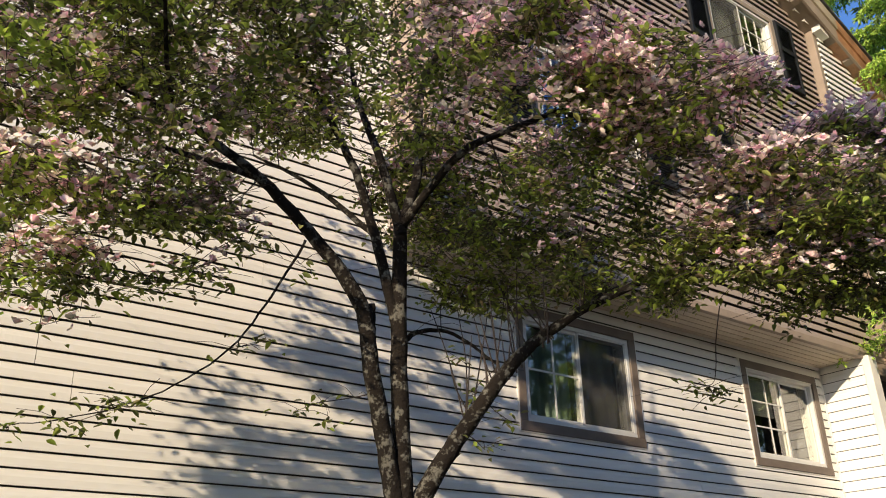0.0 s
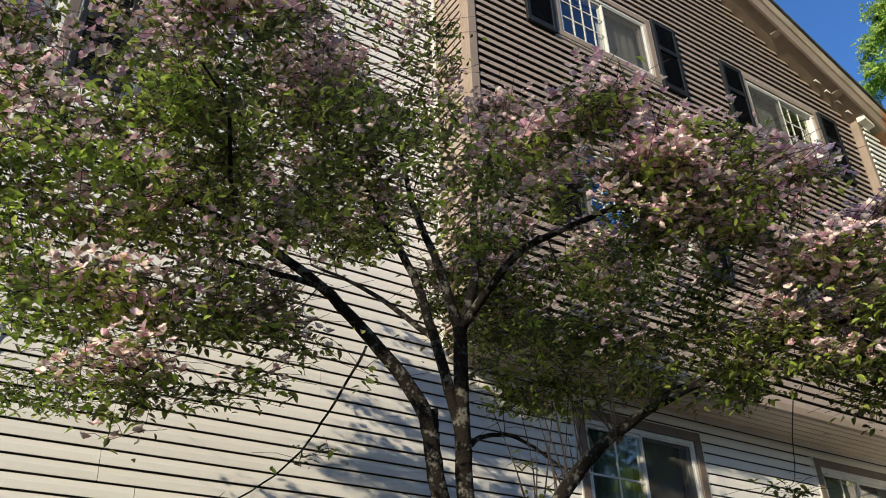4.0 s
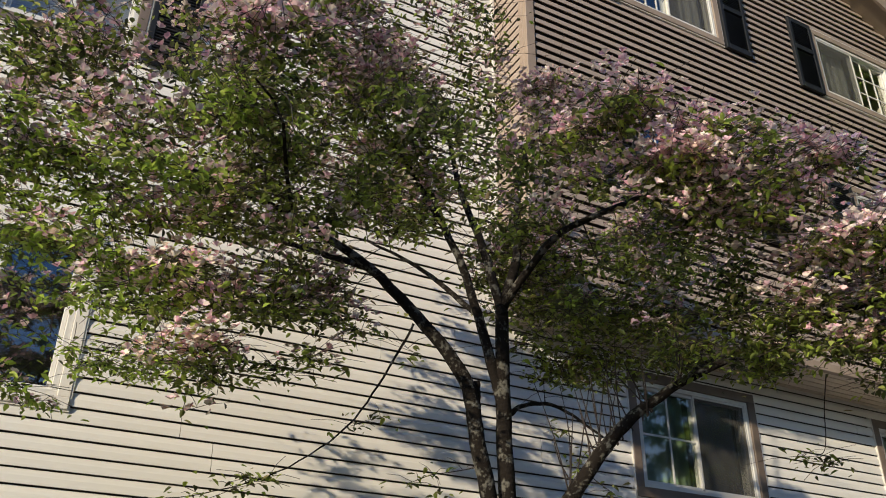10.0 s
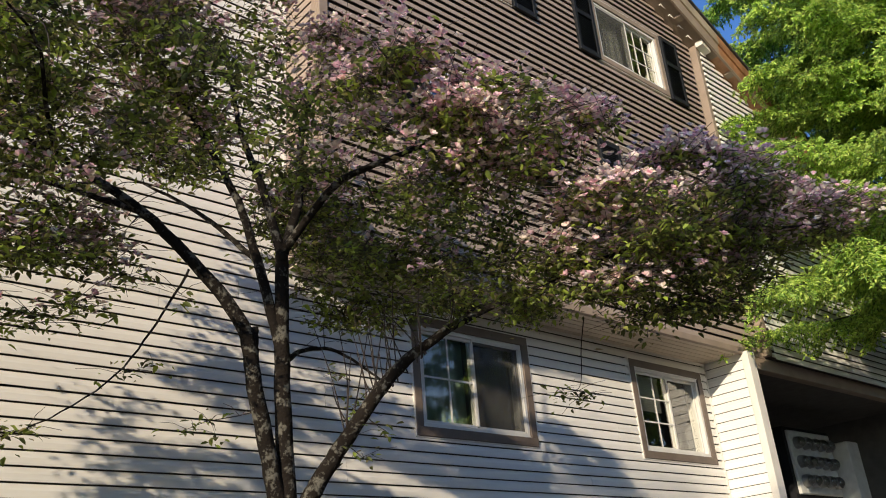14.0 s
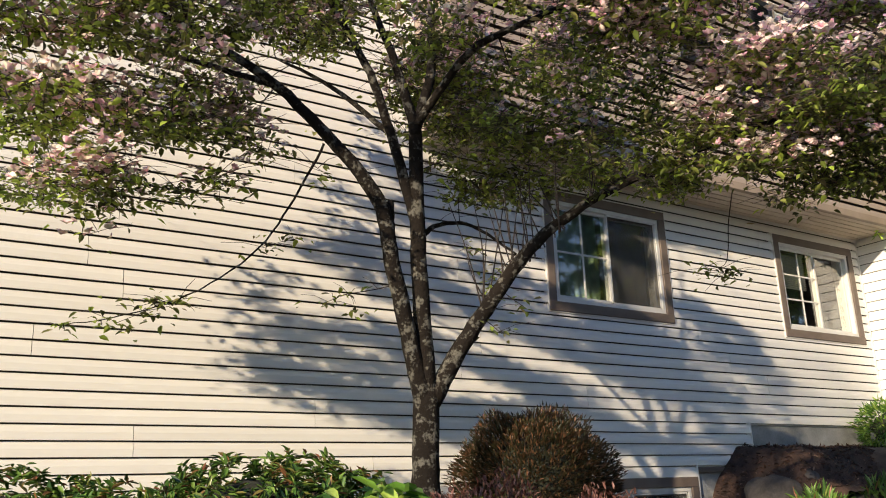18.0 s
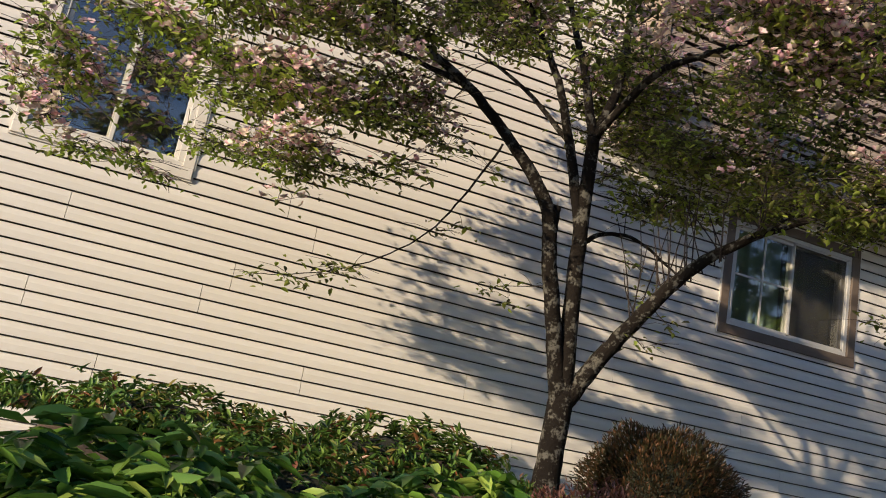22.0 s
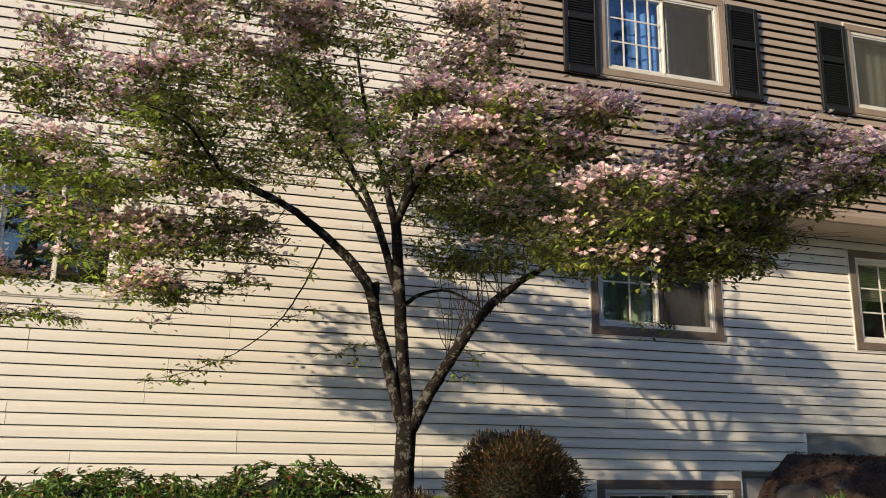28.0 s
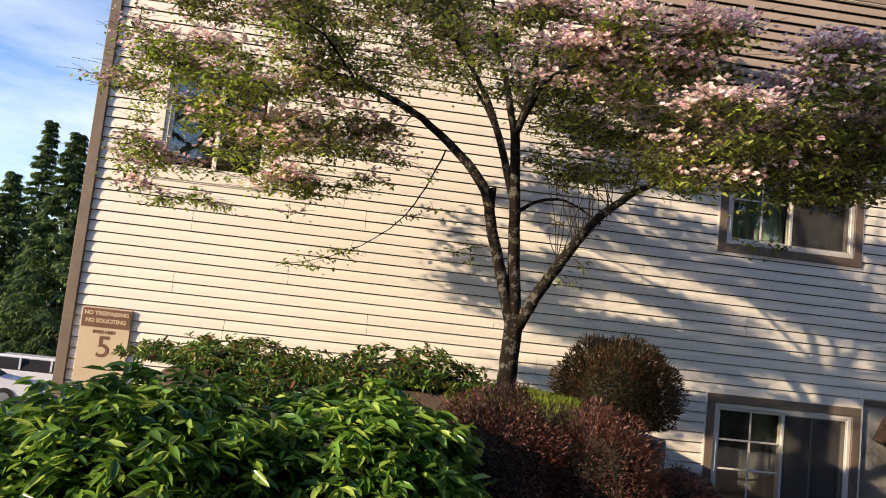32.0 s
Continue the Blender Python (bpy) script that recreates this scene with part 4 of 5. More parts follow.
def dogwood():
    rng = random.Random(11)
    nr = np.random.default_rng(11)
    e = thing("dogwood_tree", (-2.55, -1.91, 1.05), "pink flowering dogwood with three leaning stems on the bank", "tree")
    limbs = [
        ("trunk", [(-2.55, -1.90, 0.95), (-2.56, -1.91, 1.3), (-2.55, -1.92, 1.75)], [0.098, 0.08, 0.078]),
        ("limb", [(-2.57, -1.92, 1.68), (-2.70, -1.98, 2.05), (-2.84, -2.05, 2.45), (-2.95, -2.1, 2.78), (-3.22, -2.11, 3.06), (-3.6, -2.15, 3.32), (-4.1, -2.2, 3.5), (-4.7, -2.25, 3.6)], [0.062, 0.05, 0.047, 0.043, 0.036, 0.028, 0.02, 0.012]),
        ("limb", [(-2.55, -1.93, 1.68), (-2.62, -2.0, 2.2), (-2.67, -2.06, 2.68), (-2.75, -2.19, 3.24)], [0.062, 0.052, 0.047, 0.04]),
        ("limb", [(-2.53, -1.92, 1.66), (-2.4, -2.05, 1.96), (-2.26, -2.2, 2.24), (-2.07, -2.42, 2.57), (-1.85, -2.7, 2.78), (-1.55, -3.1, 2.95), (-1.2, -3.6, 3.1), (-0.7, -4.0, 3.25)], [0.06, 0.05, 0.045, 0.037, 0.025, 0.018, 0.013, 0.009]),
        ("limb", [(-2.68, -2.07, 2.68), (-2.86, -2.1, 3.2), (-3.02, -2.14, 3.55), (-3.28, -2.16, 3.92), (-3.65, -2.2, 4.4)], [0.036, 0.03, 0.024, 0.017, 0.01]),
        ("limb", [(-2.75, -2.2, 3.2), (-2.85, -2.15, 3.65), (-2.98, -2.06, 4.14), (-3.1, -2.05, 4.8)], [0.034, 0.026, 0.018, 0.01]),
        ("limb", [(-2.75, -2.2, 3.24), (-2.66, -2.24, 3.6), (-2.63, -2.24, 4.15), (-2.45, -2.2, 4.6), (-2.2, -2.1, 5.0)], [0.036, 0.028, 0.022, 0.015, 0.009]),
        ("limb", [(-2.74, -2.22, 3.27), (-2.64, -2.62, 3.55), (-2.5, -3.0, 3.6), (-2.35, -3.4, 3.6), (-2.0, -3.75, 3.65)], [0.028, 0.022, 0.016, 0.012, 0.008]),
        ("limb", [(-4.1, -2.2, 3.5), (-4.25, -2.5, 3.6), (-4.4, -2.85, 3.65), (-4.6, -3.1, 3.62)], [0.014, 0.011, 0.008, 0.005]),
        ("limb", [(-3.6, -2.15, 3.32), (-4.0, -1.7, 3.6), (-4.5, -1.4, 3.8)], [0.02, 0.014, 0.008]),
        ("limb", [(-2.66, -2.05, 2.6), (-2.45, -1.95, 2.75), (-2.2, -1.95, 2.78), (-1.9, -2.0, 2.62)], [0.02, 0.014, 0.011, 0.007]),
        ("limb", [(-2.85, -2.1, 3.2), (-3.0, -1.6, 3.7), (-3.2, -1.1, 4.1)], [0.02, 0.014, 0.008]),
        ("limb", [(-1.85, -2.7, 2.78), (-1.5, -2.5, 3.0), (-1.2, -2.4, 3.15), (-0.95, -2.35, 3.2)], [0.018, 0.014, 0.01, 0.006]),
        ("limb", [(-1.2, -3.6, 3.1), (-0.8, -4.1, 3.1), (-0.35, -4.4, 3.15)], [0.014, 0.01, 0.006]),
        ("twig", [(-3.3, -2.12, 3.05), (-3.42, -2.0, 2.75), (-3.6, -1.95, 2.45), (-3.9, -1.92, 2.2), (-4.2, -1.9, 2.06), (-4.5, -1.89, 1.98)], [0.008, 0.0065, 0.005, 0.004, 0.003, 0.002]),
        ("stub", [(-2.88, -2.07, 2.5), (-2.87, -2.08, 2.65), (-2.87, -2.08, 2.79)], [0.03, 0.032, 0.028]),
    ]
    nodes, rad = [], []
    for nm, pts, radii in limbs:
        path = smooth_path(pts, radii, 6, 0.004, rng)
        under(new(nm, mesh_of(nm, *tubes([path], 10), BARK, True)), e)
        if nm == "limb":
            for p, r in path[len(path) // 4:]:
                nodes.append(p)
                rad.append(r)
        if nm == "twig":
            low = path
    # masses of twigs: centre, half sizes, number of shoots, share in flower
    masses = [
        ((-4.1, -2.0, 4.8), (0.85, 0.75, 0.5), 900, 0.7), ((-3.2, -2.0, 5.25), (0.8, 0.7, 0.48), 800, 0.75), ((-2.05, -1.9, 5.0), (0.55, 0.55, 0.42), 560, 0.75),
        ((-5.05, -2.1, 4.15), (0.7, 0.7, 0.42), 620, 0.22), ((-5.55, -2.0, 3.55), (0.55, 0.65, 0.42), 420, 0.14), ((-4.75, -2.3, 3.4), (0.85, 0.75, 0.42), 900, 0.16),
        ((-5.1, -2.1, 2.6), (0.85, 0.6, 0.3), 600, 0.36), ((-4.3, -2.15, 3.0), (0.75, 0.55, 0.36), 620, 0.3), ((-3.95, -2.3, 3.8), (0.85, 0.75, 0.48), 1050, 0.12),
        ((-4.4, -3.0, 3.65), (0.6, 0.42, 0.28), 380, 0.55), ((-3.3, -2.0, 4.4), (0.75, 0.75, 0.5), 720, 0.36), ((-2.3, -2.1, 4.4), (0.5, 0.6, 0.5), 400, 0.5),
        ((-2.75, -3.5, 3.58), (0.5, 0.4, 0.3), 640, 1.0), ((-2.28, -3.55, 3.5), (0.4, 0.4, 0.32), 460, 0.95), ((-1.78, -3.6, 3.6), (0.44, 0.36, 0.26), 340, 0.8),
        ((-2.15, -2.3, 3.12), (0.5, 0.5, 0.27), 430, 0.03), ((-1.95, -2.8, 3.42), (0.55, 0.5, 0.3), 440, 0.12), ((-1.3, -2.6, 3.15), (0.5, 0.5, 0.27), 240, 0.05),
        ((-1.65, -3.8, 2.95), (0.42, 0.45, 0.36), 420, 0.35), ((-0.95, -3.85, 3.28), (0.68, 0.6, 0.4), 1050, 0.6), ((-0.4, -4.15, 3.32), (0.46, 0.45, 0.28), 500, 0.55),
        ((-1.0, -3.8, 2.88), (0.55, 0.5, 0.24), 430, 0.1), ((0.1, -4.25, 3.46), (0.45, 0.38, 0.18), 330, 0.7), ((-3.6, -1.1, 4.4), (0.95, 0.5, 0.55), 520, 0.3), ((-5.1, -1.15, 3.2), (0.95, 0.5, 0.55), 480, 0.1),
        ((-3.3, -2.9, 3.55), (0.6, 0.5, 0.3), 180, 0.2), ((-5.35, -2.15, 3.0), (0.6, 0.5, 0.36), 600, 0.1), ((-6.2, -1.7, 3.2), (0.45, 0.4, 0.14), 130, 0.4), ((-1.5, -2.2, 3.95), (0.35, 0.4, 0.35), 150, 0.2), ((-2.3, -2.0, 3.7), (0.5, 0.5, 0.42), 460, 0.1), ((-1.9, -3.05, 2.86), (0.42, 0.35, 0.18), 330, 0.05),
    ]
    pts = []
    for c, r, n, fl in masses:
        for q in range(n):
            while True:
                v = Vector((rng.uniform(-1, 1), rng.uniform(-1, 1), rng.uniform(-1, 1)))
                if 0.3 < v.length < 1:
                    break
            p = Vector((c[0] + v.x * r[0], c[1] + v.y * r[1], c[2] + v.z * r[2]))
            # flat tiers of shoots, as on any dogwood
            tier = 0.45 * noise.noise((p.x * 0.8, p.y * 0.8, 0)) + 0.1 * noise.noise((p.x * 2.5, p.y * 2.5, 4))
            flat = 0.72 if c[0] < -2.5 else 0.4
            p.z = p.z * (1 - flat) + (round((p.z - tier) / 0.26) * 0.26 + tier) * flat
            gap = noise.noise((p.x * 1.9, p.y * 1.9, p.z * 2.8)) + 0.6 * noise.noise((p.x * 4, p.y * 4, p.z * 3))
            # the shoots part into lanes that let the low sun through
            lane = noise.noise(((p.x - 2 * p.y) * 0.6, (p.z + 0.75 * p.y + 0.2 * (p.x - 2 * p.y)) * 3.3, 7.3))
            if c[0] < -1.8 and lane < -0.13 + rng.uniform(-0.04, 0.04):
                continue
            if p.y < -0.4 and p.x - 2 * p.y > -2.95 + 0.3 * gap and gap > -0.06 + rng.uniform(-0.08, 0.08):
                bloom = noise.noise((p.x * 2.3 + 9, p.y * 2.3, p.z * 2.3))
                pts.append((p, fl * (0.35 + 0.65 * (v.z > -0.05)) * max(0.0, 0.95 + 3.2 * bloom)))
    hanging = [(Vector(q), 0) for q in ((-4.5, -1.89, 1.98), (-4.35, -1.93, 1.99), (-4.15, -1.95, 2.05), (-4.05, -1.86, 2.12), (-3.85, -1.9, 2.25), (-3.75, -1.98, 2.3), (-3.0, -1.75, 2.3), (-3.1, -1.7, 2.25), (-2.95, -1.8, 2.2), (-2.1, -2.3, 2.2), (-2.15, -2.1, 2.35),
            (-2.0, -1.9, 2.5), (-2.2, -2.2, 2.05), (-3.5, -1.8, 2.5), (-3.3, -1.75, 2.6), (-1.4, -3.6, 2.55), (-1.3, -3.5, 2.6), (-0.6, -3.2, 2.75), (-3.9, -2.2, 2.6), (-4.1, -2.3, 2.55), (-3.7, -2.1, 2.7), (-3.4, -2.4, 2.75))]
    hanging += [(Vector((-4.5 + 0.045 * q, -1.89 + rng.uniform(-0.07, 0.07), 1.98 + 0.004 * q + 0.0009 * q * q + rng.uniform(-0.05, 0.06))), 0) for q in range(14)]
    # upright water shoots on the low limb, and one sprig that hangs from the near lobe
    shoots = []
    for q in range(26):
        u = rng.random()
        a = Vector((-2.3, -2.15, 2.2)).lerp(Vector((-1.85, -2.7, 2.78)), u)
        top = a + Vector((rng.gauss(0, 0.09), rng.gauss(0, 0.09), rng.uniform(0.25, 0.75)))
        shoots.append(smooth_path([a, a.lerp(top, 0.5) + Vector((rng.gauss(0, 0.02), rng.gauss(0, 0.02), 0)), top], [0.005, 0.004, 0.002], 4))
        if rng.random() < 0.7:
            hanging.append((top + Vector((rng.gauss(0, 0.05), rng.gauss(0, 0.05), 0.05)), 0))
    sprig = smooth_path([(-0.72, -2.8, 3.0), (-0.7, -2.72, 2.8), (-0.66, -2.66, 2.64), (-0.68, -2.63, 2.54), (-0.82, -2.62, 2.5)], [0.004, 0.0035, 0.003, 0.0025, 0.002], 4)
    shoots.append(sprig)
    hanging += [(Vector((-0.9 + 0.04 * q, -2.63 + rng.uniform(-0.03, 0.03), 2.49 + rng.uniform(-0.03, 0.03))), 0) for q in range(9)]
    for sh in shoots:
        under(new("water_shoot", mesh_of("water_shoot", *tubes([sh], 5), TWIG)), e)
    low = low + [pr for sh in shoots for pr in sh]
    N = np.array([tuple(p) for p in nodes])
    order = sorted(range(len(pts)), key=lambda i: float(np.min(np.sum((N - np.array(pts[i][0])) ** 2, 1))))
    NN = np.zeros((90000, 3))
    NR = np.zeros(90000)
    m = len(nodes)
    NN[:m], NR[:m] = N, rad
    twigs, tips, fine = [], [], []
    pts += hanging
    order += [len(pts) - len(hanging) + q for q in range(len(hanging))]
    for i in order:
        if i == len(pts) - len(hanging):
            for q, r in low:
                NN[m], NR[m] = tuple(q), r
                m += 1
        p, fl = pts[i]
        A = NN[:m]
        d2 = np.sum((A - np.array(p)) ** 2, 1) + 0.5 * np.maximum(0, A[:, 2] - p.z) ** 2
        j = int(np.argmin(d2))
        a = Vector(NN[j])
        ln = (p - a).length
        if ln < 0.05:
            continue
        r0 = min(float(NR[j]) * 0.75, 0.003 + 0.007 * ln)
        mid = a.lerp(p, 0.5) + Vector((rng.uniform(-1, 1), rng.uniform(-1, 1), rng.uniform(-0.2, 0.9))) * ln * 0.13
        path = smooth_path([a, mid, p], [r0, r0 * 0.75, 0.002], 4)
        twigs.append(path)
        for q, r in path[3::3]:
            NN[m], NR[m] = tuple(q), r
            m += 1
        tips.append((path, fl, ln))
        for _ in range(3):
            b = path[rng.randint(2, len(path) - 1)][0]
            c = b + Vector((rng.gauss(0, 0.14), rng.gauss(0, 0.14), rng.gauss(0.02, 0.03)))
            fine.append([(b, 0.002), (b.lerp(c, 0.5) + Vector((0, 0, 0.015)), 0.0018), (c, 0.0014)])
    under(new("twig_mass", mesh_of("twig_mass", *tubes(twigs, 4), TWIG)), e)
    tagged(under(new("fine_twig", mesh_of("fine_twig", *tubes(fine, 3), TWIG)), e), kind="stuff")
    lp, lw, lu, ll = [], [], [], []
    fp, fu = [], []
    for path, fl, ln in tips:
        P = [q for q, r in path]
        spots = [P[-1]] * 3 + [P[-2]] * 2 + [P[k] for k in range(3, len(P)) if rng.random() < 0.5]
        for _ in range(rng.randint(4, 8)):
            spots.append(P[-1] + Vector((rng.gauss(0, 0.08), rng.gauss(0, 0.08), rng.gauss(0, 0.025))))
        bloom = rng.random() < fl * 1.7
        for q in spots[::2] if bloom else spots:
            a = rng.uniform(0, 6.283)
            lp.append(tuple(q + Vector((rng.gauss(0, 0.03), rng.gauss(0, 0.03), rng.gauss(0, 0.02)))))
            lw.append((math.cos(a), math.sin(a), rng.uniform(-0.75, 0.2)))
            lu.append((rng.gauss(0, 0.4), rng.gauss(0, 0.4), 1))
            ll.append(rng.uniform(0.028, 0.06))
        if bloom:
            for _ in range(rng.randint(7, 13)):
                fp.append(P[-1] + Vector((rng.gauss(0, 0.065), rng.gauss(0, 0.065), 0.02 + abs(rng.gauss(0, 0.04)))))
                fu.append(Vector((rng.gauss(-0.3, 0.5), rng.gauss(-0.3, 0.5), 1)).normalized())
    lp, lw, lu, ll = map(np.array, (lp, lw, lu, ll))
    # most low leaves on the left get the backlit tint, few others do
    backlit = nr.random(len(lp)) < np.where((lp[:, 0] < -4.5) & (lp[:, 2] < 3.7), 0.6, 0.03)
    for nm, pick, mat in (("leaves", ~backlit, DOGLEAF), ("backlit_leaves", backlit, BACKLITLEAF)):
        v, f = leaves(lp[pick], lw[pick], lu[pick], ll[pick], ll[pick] * 0.52, 0.15, 0.18)
        tagged(under(new(nm, mesh_arrays(nm, v, f, mat)), e), "lime green leaves tinted as if backlit" if mat is BACKLITLEAF else "", kind="stuff")
    pp, pw, pu, pl = [], [], [], []
    for p, u in zip(fp, fu):
        s = u.cross(Vector((1, 0, 0.2))).normalized()
        t = u.cross(s)
        a0, size = rng.uniform(0, 1.57), rng.uniform(0.022, 0.036)
        for k in range(4):
            a = a0 + k * 1.5708
            w = s * math.cos(a) + t * math.sin(a) + u * rng.uniform(0.3, 1.4)
            pp.append(tuple(p))
            pw.append(tuple(w))
            pu.append(tuple(u))
            pl.append(size)
    pp, pw, pu, pl = map(np.array, (pp, pw, pu, pl))
    v, f = petals(pp, pw, pu, pl, pl * 0.95)
    tagged(under(new("blossoms", mesh_arrays("blossoms", v, f, PETAL)), e), "pale pink four-petalled blossoms", kind="stuff")
    return e


dogwood()


# ---- conifers ----
def conifer(name, at, tall, base_r, first, mat, seed, label, n_branch, frond, droop=0.35, near=True, group=""):
    rng = random.Random(seed)
    g = height(at[0], at[1]) - 0.1
    e = thing(name, (at[0], at[1], g), label, "tree", group)
    path = smooth_path([(at[0], at[1], g), (at[0] + 0.05, at[1], g + tall * 0.5), (at[0], at[1], g + tall)], [tall * 0.017, tall * 0.011, 0.01], 6)
    under(new("trunk", mesh_of("trunk", *tubes([path], 8), BARK, True)), e)
    br, lp, lw, lu, ll = [], [], [], [], []
    for i in range(n_branch):
        t = first + (1 - first) * (i + rng.random()) / n_branch
        z = g + tall * t
        R = base_r * ((1 - t) / (1 - first)) ** (0.75 if near else 0.95) * rng.uniform(0.7, 1.15) + 0.15
        a = i * 2.399 + rng.uniform(-0.4, 0.4)
        dx, dy = math.cos(a), math.sin(a)
        pts = [Vector((at[0], at[1], z))]
        for q in (0.35, 0.7, 1.0):
            pts.append(Vector((at[0] + dx * R * q, at[1] + dy * R * q, z + R * (0.18 * q - droop * q * q * 1.5))))
        p = smooth_path(pts, [0.012 + 0.008 * R, 0.012, 0.007, 0.003], 4)
        br.append(p)
        for k, (q, r) in enumerate(p[2:]):
            u = (k + 2) / len(p)
            m = max(2, int(frond * (0.5 + R * 0.35) / 5))
            for _ in range(5):
                s = rng.choice((-1, 1))
                w = Vector((dx * 0.6 - dy * s * rng.uniform(0.2, 1.2), dy * 0.6 + dx * s * rng.uniform(0.2, 1.2), rng.uniform(-0.9, 0.05))).normalized()
                side = w.cross(Vector((0, 0, 1))).normalized()
                long = rng.uniform(0.3, 0.75) * (1.1 - 0.4 * u) * min(1.2, R * 0.5)
                for a_ in range(m):
                    f_ = (a_ + rng.random()) / m
                    turn = 1 if a_ % 2 else -1
                    lp.append(tuple(q + w * long * f_ + Vector((0, 0, -0.35 * long * f_ * f_))))
                    lw.append(tuple(w + side * turn * rng.uniform(0.3, 1.0) + Vector((0, 0, rng.uniform(-0.5, 0.1)))))
                    lu.append((rng.gauss(0, 0.3), rng.gauss(0, 0.3), 1))
                    ll.append(rng.uniform(0.7, 1.2) * (1.15 - 0.6 * f_))
    under(new("branch_mass", mesh_of("branch_mass", *tubes(br, 4), TWIG)), e)
    lp, lw, lu, ll = map(np.array, (lp, lw, lu, ll))
    ll = ll * (0.085 if near else 0.3)
    v, f = blades(lp, lw, lu, ll, ll * (0.33 if near else 0.4), 0.1, 0.2)
    tagged(under(new("crown", mesh_arrays("crown", v, f, mat)), e), kind="stuff")
    return e


def near_conifer(at, tall, reach, low):
    """Tall conifer seen close by: tiers of boughs, each set with flat hanging sprays of short needles."""
    rng, nr = random.Random(21), np.random.default_rng(21)
    g = height(at[0], at[1]) - 0.1
    e = thing("conifer_tree", (at[0], at[1], g), "tall conifer with bright green layered sprays beside the porch", "tree")
    path = smooth_path([(at[0], at[1], g), (at[0] + 0.05, at[1], g + tall * 0.5), (at[0], at[1], g + tall)], [0.32, 0.2, 0.02], 6)
    under(new("trunk", mesh_of("trunk", *tubes([path], 10), BARK, True)), e)
    boughs = []
    z, k = low, 0
    while z < tall - 0.4:
        for _ in range(3):
            k += 1
            boughs.append((z + rng.uniform(-0.2, 0.2), k * 2.399 + rng.uniform(-0.3, 0.3), (reach * ((tall - z) / (tall - low)) ** 0.7 + 0.2) * rng.uniform(0.75, 1.1)))
        z += 0.23
    boughs += [(low + 0.15, radians(161), 4.5), (low + 0.4, radians(172), 3.9)]
    br, sp, sw, sl = [], [], [], []
    for z, a, R in boughs:
        d = Vector((math.cos(a), math.sin(a), 0))
        side = Vector((-d.y, d.x, 0))
        pts = [Vector((at[0], at[1], z))] + [Vector((at[0], at[1], z)) + d * R * q + Vector((0, 0, R * (0.1 * q - 0.24 * q * q + (0.05 if q == 1 else 0)))) for q in (0.35, 0.7, 1.0)]
        bough = smooth_path(pts, [0.02 + 0.01 * R, 0.018, 0.01, 0.004], 5)
        br.append(bough)
        n = len(bough)
        for i in range(3, n):
            u = i / (n - 1)
            for s_ in (-1, 1):
                for _ in range(4):
                    w = (d * rng.uniform(0.3, 1.0) + side * s_ * rng.uniform(0.4, 1.1) + Vector((0, 0, rng.uniform(-0.75, 0.2)))).normalized()
                    long = rng.uniform(0.35, 0.8) * (1.15 - 0.55 * u) * min(1.0, 0.35 + R * 0.25)
                    b0 = bough[i][0] + d * rng.uniform(-0.1, 0.1)
                    tip = b0 + w * long + Vector((0, 0, -0.22 * long))
                    br.append([(b0, 0.006), (b0 + w * long * 0.5, 0.004), (tip, 0.002)])
                    # short side sprays along the spray's stem
                    m = max(4, int(long * 17))
                    cross = w.cross(Vector((0, 0, 1))).normalized()
                    for j in range(m):
                        f_ = (j + rng.random()) / m
                        q = b0 + w * long * f_ + Vector((0, 0, -0.22 * long * f_ * f_))
                        t_ = 1 if j % 2 else -1
                        sp.append(tuple(q))
                        v_ = (w * rng.uniform(0.4, 0.9) + cross * t_ * rng.uniform(0.5, 1.0) + Vector((0, 0, rng.uniform(-0.55, 0.05)))).normalized()
                        sw.append(tuple(v_))
                        sl.append(rng.uniform(0.1, 0.2) * (1.2 - 0.6 * f_))
    under(new("branch_mass", mesh_of("branch_mass", *tubes(br, 4), TWIG)), e)
    sp, sw, sl = map(np.array, (sp, sw, sl))
    # needle tufts set along each side spray
    P, W, L = [], [], []
    for j in range(11):
        f_ = (j + nr.random(len(sp))) / 11
        P.append(sp + sw * (sl * f_)[:, None] - np.array([0, 0, 1.0]) * (0.25 * sl * f_ * f_)[:, None])
        W.append(sw + nr.normal(0, 0.5, sw.shape))
        L.append(nr.uniform(0.04, 0.085, len(sp)))
    P, W, L = np.concatenate(P), np.concatenate(W), np.concatenate(L)
    v, f = blades(P, W, np.array([-0.6, -0.4, 0.8]) + nr.normal(0, 0.6, P.shape), L, L * 0.36, 0.15, 0.15)
    tagged(under(new("crown", mesh_arrays("crown", v, f, NEEDLE)), e), kind="stuff")


